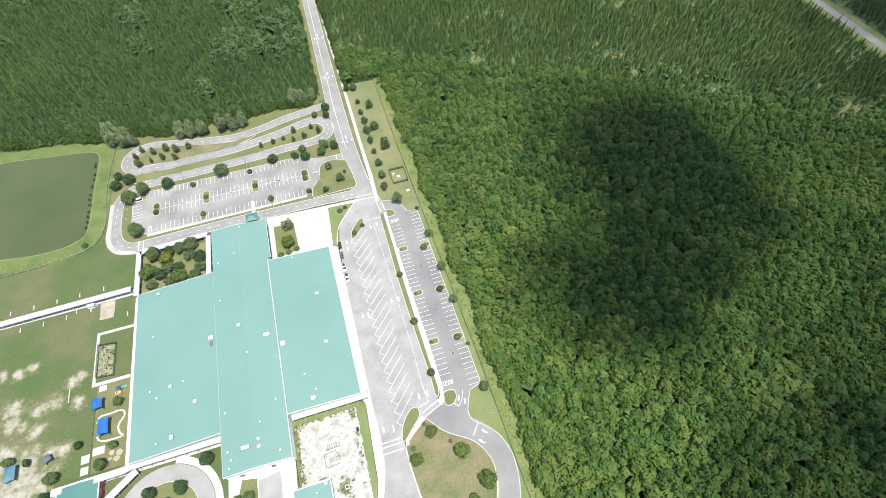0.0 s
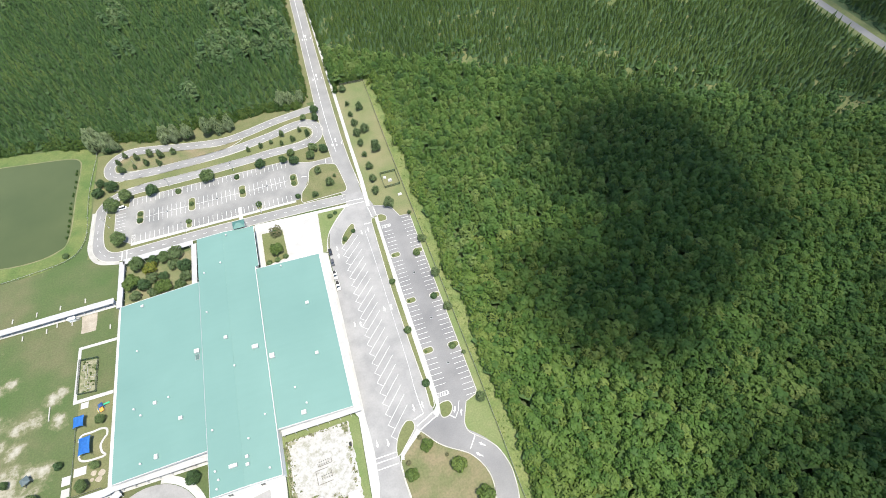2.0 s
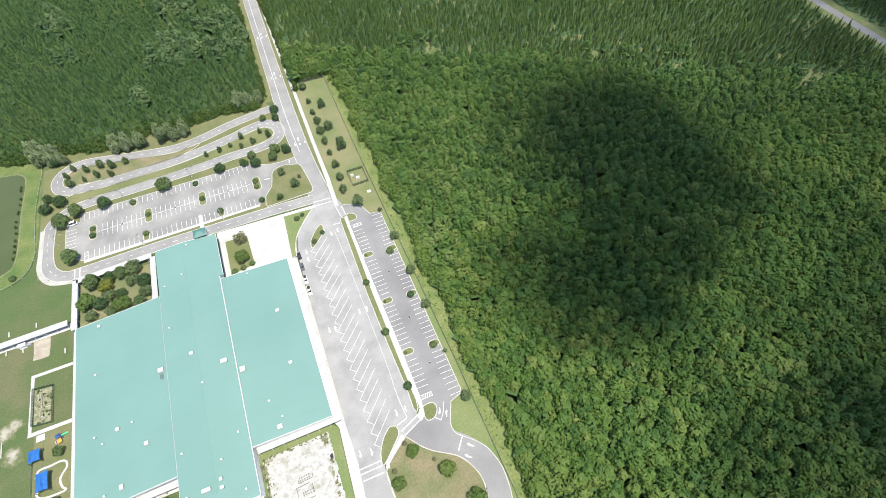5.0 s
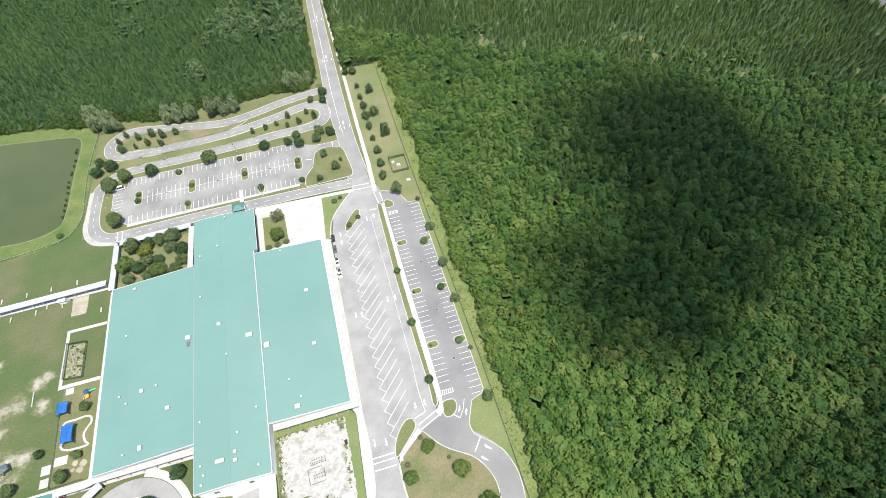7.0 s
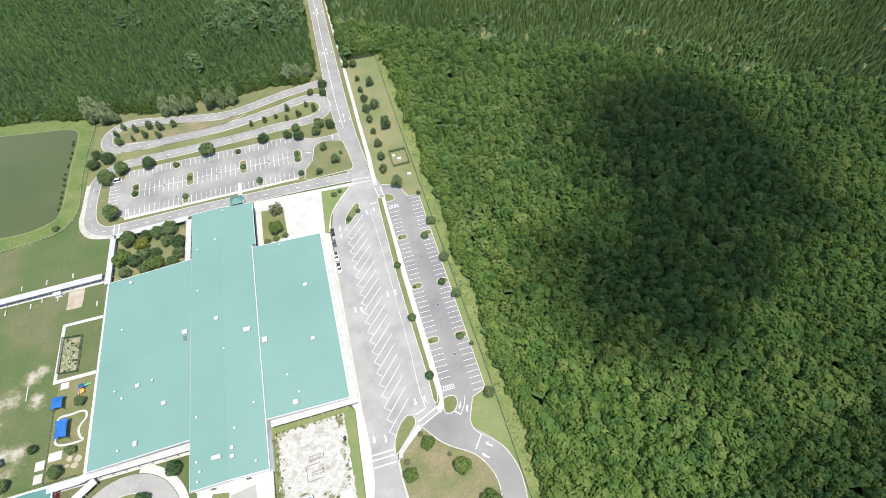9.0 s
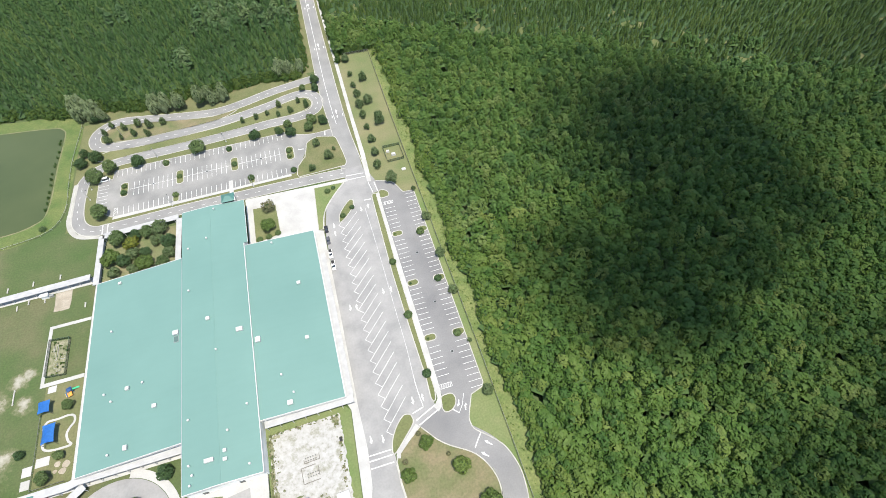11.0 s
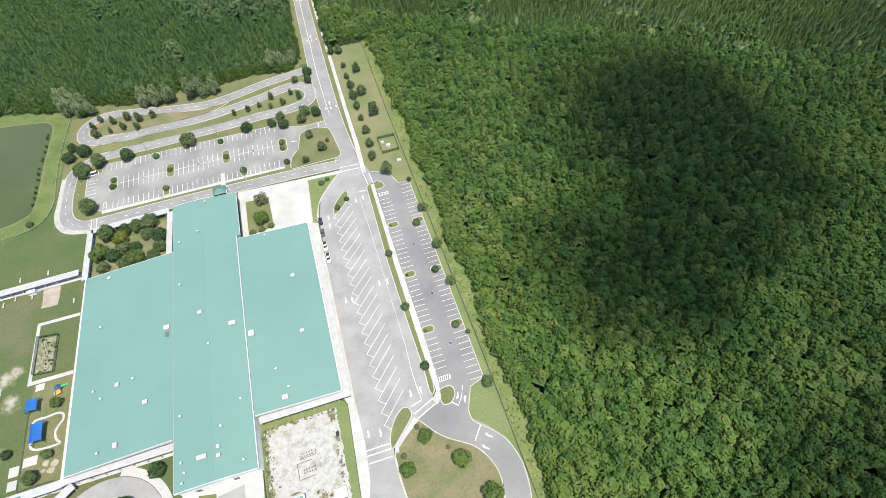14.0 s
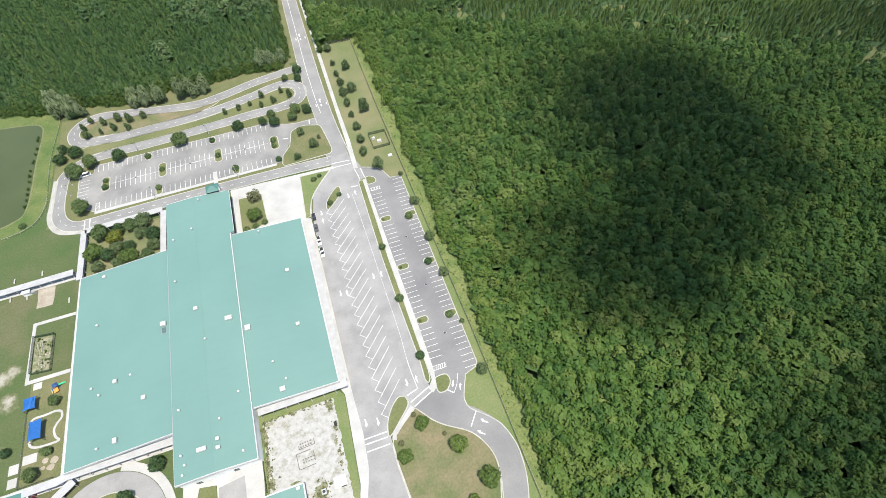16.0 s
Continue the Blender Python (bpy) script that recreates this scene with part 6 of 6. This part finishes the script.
rng = random.Random(5)
BROAD = [clump_template(rng, 158, 3.0, 6.6, 4.4, 0.9, 6, -0.3, 0.62, 0.3, 1.42, 0.36) for _ in range(14)]
BROAD_OUT = [clump_template(rng, 118, 3.0, 6.6, 4.4, 1.06, 5, -0.3, 0.6, 0.3, 1.42, 0.3) for _ in range(12)]
SAPLING = [tier_template(rng, 5, 6, 1.6, 7.4, 0.4, 1.8) for _ in range(5)]
YOUNG = [tier_template(rng, 5, 7, 2.05, 6.6, 0.4, 1.55) for _ in range(8)]
PINES = [tier_template(rng, 6, 8, 2.6, 9.4, 1.4, 1.5) for _ in range(10)]
PINES_FAR = [tier_template(rng, 5, 7, 2.6, 9.2, 1.4, 1.5) for _ in range(8)]


CLEAR = (125.7, 7.3)   # a small gap in the stand


def in_view_fan(x, y):
    """The stretch of country that is worth planting tree by tree."""
    return x < 285 + 0.92 * y and y < 668 - 0.42 * (x + 290) and x > -235 - 0.27 * (y - 100)


def east_woods(x, y):
    west = 47.6 + 1.2 * math.sin(y * 0.11) + 1.0 * math.sin(y * 0.31) if y < 337 else 17.5 + max(0, y - 470) * 0.022
    return x > west and not 405 < x < 431 and in_view_fan(x, y) and math.hypot(x - CLEAR[0], (y - CLEAR[1]) * 0.8) > 2.4


def west_woods(x, y):
    south = (326 if x > -60 else 325 + max(0, -x - 110) * 0.2) + 1.5 * math.sin(x * 0.13)
    return x < -5.2 + max(0, y - 340) * 0.018 and y > south + max(0, x + 14) * 0.9 and in_view_fan(x, y)


def tall_part(x, y):
    """The older broadleaf stand; beyond it the woods are younger and finer."""
    return y < 392 - 0.62 * x + 14 * noise.noise((x * 0.03, y * 0.03, 2.0)) + 12 * noise.noise((x * 0.13, y * 0.13, 4.0))


def open_patch(x, y):
    """Thin spots in the young woods where scrub shows."""
    return noise.noise((x * 0.022, y * 0.045, 5.0)) + 0.5 * noise.noise((x * 0.09, y * 0.09, 9.0)) + 0.18 * math.exp(-((y - 402 + 0.62 * x) / 20) ** 2) * (x > 120)


old, young = [], []
for x, y in scatter(4.2, 16, 620, -40, 560, lambda x, y: east_woods(x, y) and tall_part(x, y), rng, 0.52):
    s = rng.uniform(0.75, 1.25) * (1.12 if noise.noise((x * 0.05, y * 0.05, 1.0)) > 0.25 else 1.0)
    s *= 0.86 if y > 170 else 1.0
    big = rng.random() < 0.09
    s *= 1.35 if big else 1.0
    t = min(1.0, max(0.0, rng.gauss(0.40 + 0.15 * max(0.0, 1 - (x - 48) / 70), 0.30)))     # paler towards the lots
    low = 0.55 + 0.45 * min(1.0, max(0.0, (x - 48.5) / 9)) if y < 337 else 1.0     # lower towards the strip
    old.append((x, y, s, low * rng.uniform(0.88, 1.12), min(1.0, t + (1 - low) * 0.5), rng.uniform(-1.0, 1.0) + 1.5 * noise.noise((x * 0.07, y * 0.07, 6.0)) + 0.5 * big))
for _ in range(46):     # a few dark round trees stand out at the border of the younger woods
    x = rng.uniform(60, 380)
    old.append((x, 396 - 0.62 * x + rng.uniform(-12, 26), rng.uniform(0.9, 1.35), rng.uniform(0.7, 0.95), 0.0, -0.5))
near = [q[1] + 22 * noise.noise((q[0] * 0.03, q[1] * 0.03, 8.0)) + rng.uniform(-14, 14) < 160 for q in old]
stand("broadleaf_woods", [q for q, k in zip(old, near) if k], BROAD, M_BROADLEAF, "dense sunlit broadleaf woodland canopy")
stand("broadleaf_woods_beyond", [q for q, k in zip(old, near) if not k], BROAD_OUT, M_BROADLEAF_OUT, "dense broadleaf woodland canopy farther out")
for x, y in scatter(3.3, 16, 560, 60, 640, lambda x, y: east_woods(x, y) and not tall_part(x, y), rng, 0.6):
    gap = open_patch(x, y)
    if gap > 0.6 or (gap > 0.3 and rng.random() < 0.5):
        k = rng.uniform(0.25, 0.5)
        if rng.random() < 0.75:
            young.append((x, y, k * 1.1, k, rng.random(), -0.2))
        continue
    s = rng.uniform(0.75, 1.2)
    h = rng.uniform(0.9, 1.15) * (1.35 if rng.random() < 0.05 else 1.0)
    young.append((x, y, s, h, min(1.0, max(0.0, rng.gauss(0.45, 0.22))), 0))
stand("young_woods", young, YOUNG + SAPLING, M_YOUNG, "young mixed woodland with fine crowns and scrubby gaps", M_CORE_DARK)
pines, leafy = [], []
for x, y in scatter(4.1, -420, 0, 315, 720, west_woods, rng, 0.6):
    grove = (y > 350 and noise.noise((x * 0.018, y * 0.018, 3.0)) > 0.30) or (x > -75 and y > 385 and y < 440 and noise.noise((x * 0.05, y * 0.05, 4.0)) > -0.1)
    s = rng.uniform(0.7, 1.25) * (1.2 if grove else 1.0)
    (leafy if grove and rng.random() < 0.55 else pines).append((x, y, s, s * rng.uniform(0.85, 1.15), min(1.0, max(0.0, rng.gauss(0.45, 0.3))), 0))
stand("pine_plantation", [q for q in pines if q[1] < 415], PINES, M_PINE, "dense dark green pine plantation", M_CORE_DARK)
stand("pine_plantation_beyond", [q for q in pines if q[1] >= 415], PINES_FAR, M_PINE, "dense dark green pine plantation farther out", M_CORE_DARK)
stand("broadleaf_groves", leafy, BROAD_OUT[:5], M_GROVE, "lighter broadleaf trees scattered through the pines", M_CORE_DARK)


# ---- the cloud whose shadow lies on the woods ----
def cloud(name, puffs, height, label, mat=None):
    bm = bmesh.new()
    for x, y, r in puffs:
        lift = height / SUN_DIR.z
        m = Matrix.Translation((x + SUN_DIR.x * lift, y + SUN_DIR.y * lift, height + 13 + r * 0.15)) @ Matrix.Diagonal((r, r, r * 0.5, 1))
        bmesh.ops.create_icosphere(bm, subdivisions=3, radius=1.0, matrix=m)
    for v in bm.verts:
        v.co += Vector(noise.noise_vector(v.co * 0.045)) * 9
    return tagged(part(name, bm, mat or M_CLOUD), label, "cloud", kind="structure")


def vapour(clear=0.68):
    """Thin cloud: every skin of it lets part of the light through."""
    m, n, l, b = material("white cloud", 1.0)
    b.inputs["Base Color"].default_value = (0.85, 0.85, 0.86, 1)
    t, mx = n.new("ShaderNodeBsdfTransparent"), n.new("ShaderNodeMixShader")
    mx.inputs[0].default_value = clear
    l.new(b.outputs[0], mx.inputs[1]), l.new(t.outputs[0], mx.inputs[2])
    l.new(mx.outputs[0], n["Material Output"].inputs["Surface"])
    return m


M_CLOUD = vapour()
cloud("cloud", [(186, 180, 48), (194, 204, 40), (170, 206, 32), (178, 136, 46), (156, 113, 34), (202, 158, 38), (192, 182, 30), (166, 112, 24)], 1150, "white fair-weather cumulus high above the woods")
M_WISP = vapour(0.85)
cloud("cloud", [(106, 106, 32), (90, 124, 22), (120, 86, 26), (142, 100, 30)], 1240, "thin ragged tail of a cumulus cloud", M_WISP)
cloud("cloud", [(184, 176, 78), (178, 212, 62), (166, 124, 66), (124, 108, 46), (212, 160, 58), (92, 120, 32), (112, 94, 28)], 1300, "thin white veil round a cumulus cloud", M_WISP)
# added unseen clouds that only dim the outer eastern woods, like lens vignetting
cloud("cloud", [(178, 2, 62), (236, 52, 66), (290, 112, 66), (330, 180, 60), (150, -40, 70), (240, 0, 70), (130, 66, 22)], 1250, "unseen thin cloud added to dim the outer eastern woods", M_WISP)
cloud("cloud", [(160, -34, 62), (206, -20, 60), (262, 40, 44), (330, 120, 44)], 1330, "unseen thin cloud added to dim the outer eastern woods", M_WISP)
# another added unseen cloud, dimming the woods before the far road
cloud("cloud", [(412, 236, 56), (424, 306, 56), (392, 186, 44), (440, 360, 50)], 1260, "unseen thin cloud added to dim the woods before the far road", M_WISP)
cloud("cloud", [(486, 250, 58), (482, 310, 58), (480, 190, 55), (540, 250, 60), (490, 370, 55)], 1150, "white fair-weather cumulus high above the distant road")

# low growth along the edge of the woods and in the rank verge
SHRUBLET = [crown_template(rng, 26, 1.0, 1.3, 0.5, 0.55) for _ in range(4)]
BUSHLET = [crown_template(rng, 44, 1.0, 1.6, 0.35, 0.42) for _ in range(4)]
spots = []
for _ in range(800):
    y = rng.uniform(5, 336)
    x = 48.2 + 1.2 * math.sin(y * 0.11) + rng.gauss(0, 1.3)
    s = rng.uniform(0.9, 2.6)
    # high tints put the sunlit look of the edge into the leaf colour
    spots.append((x, y, s, s * rng.uniform(0.9, 1.8), rng.uniform(0.5, 1.0), -0.2))
stand("edge_thicket", spots, BUSHLET, M_BROADLEAF, "thicket along the edge of the woods, tinted yellow-green as if sunlit")
spots = []
for _ in range(520):
    x = rng.uniform(-230, -9)
    y = 324 + max(0, -x - 110) * 0.2 + 1.5 * math.sin(x * 0.13) + rng.uniform(-2.0, 3.5)
    s = rng.uniform(0.8, 2.6)
    spots.append((x, y, s, s * rng.uniform(0.8, 1.6), rng.random(), -0.2))
for _ in range(420):
    y = rng.uniform(326, 560)
    s = rng.uniform(0.8, 2.2)
    spots.append((rng.choice((-4.2 + max(0, y - 340) * 0.018 + rng.uniform(-2, 1.2), 17.4 + max(0, y - 470) * 0.022 + rng.uniform(-0.6, 1.6))), y, s, s * rng.uniform(0.9, 1.8), rng.random(), -0.2))
for _ in range(120):
    s = rng.uniform(0.8, 2.0)
    spots.append((rng.uniform(18, 44), 337.5 + rng.uniform(-0.8, 2.5), s, s * 1.5, rng.random(), -0.2))
for y in (308.3, 304.5, 297.3, 292.7, 286.5, 279, 273.7, 268.9, 263.7, 258.9, 254.5, 250.2):
    for _ in range(3):
        s = rng.uniform(0.45, 0.85)
        spots.append((-157.6 - (1.0 if y < 290 else 0.2) + rng.gauss(0, 0.4), y + rng.gauss(0, 0.7), s * 0.8, s, 0.05, 0.0))
for _ in range(110):
    s = rng.uniform(0.4, 1.1)
    x = rng.uniform(-240, -150)
    spots.append((x, 336 + max(0, -x - 150) * 0.13 + rng.gauss(0, 1.6), s, s * 0.9, rng.random(), 0.0))
for _ in range(34):
    s = rng.uniform(0.2, 0.6)
    spots.append((rng.uniform(-142.6, -136), rng.uniform(145.5, 162), s, s * 0.8, rng.random(), 0))
stand("edge_shrubs", spots, BUSHLET, M_YOUNG, "ragged green undergrowth, weeds and low shrubs")
spots = []
for _ in range(700):
    s = rng.uniform(0.14, 0.42)
    spots.append((rng.uniform(40.2, 47.5), rng.uniform(8, 334), s, s * 0.9, rng.random(), -0.1))
stand("weeds", spots, SHRUBLET, M_LEAF_LIGHT, "scattered low weeds in the rank grass strip")
spots = []
for _ in range(340):
    s = rng.uniform(0.10, 0.30) * rng.choice((1, 1, 1, 1.7))
    side = rng.random()
    if side < 0.45:
        x, y = -52.9 + abs(rng.gauss(0, 1.5)), rng.uniform(62, 91)
    elif side < 0.6:
        x, y = -24.4 - abs(rng.gauss(0, 1.3)), rng.choice((rng.uniform(86, 91), rng.uniform(62, 91)))
    elif side < 0.75:
        x, y = rng.uniform(-52, -24), 91.2 - abs(rng.gauss(0, 0.8))
    else:
        x, y = -34.4 + rng.gauss(0, 2.0), 58.4 + rng.gauss(0, 2.4)
    spots.append((x, y, s * rng.uniform(1.0, 1.8), s * 0.5, rng.random(), 0.02))
stand("yard_weeds", spots, SHRUBLET, M_LEAF_DRY, "low ragged olive weeds in the white sand yard")
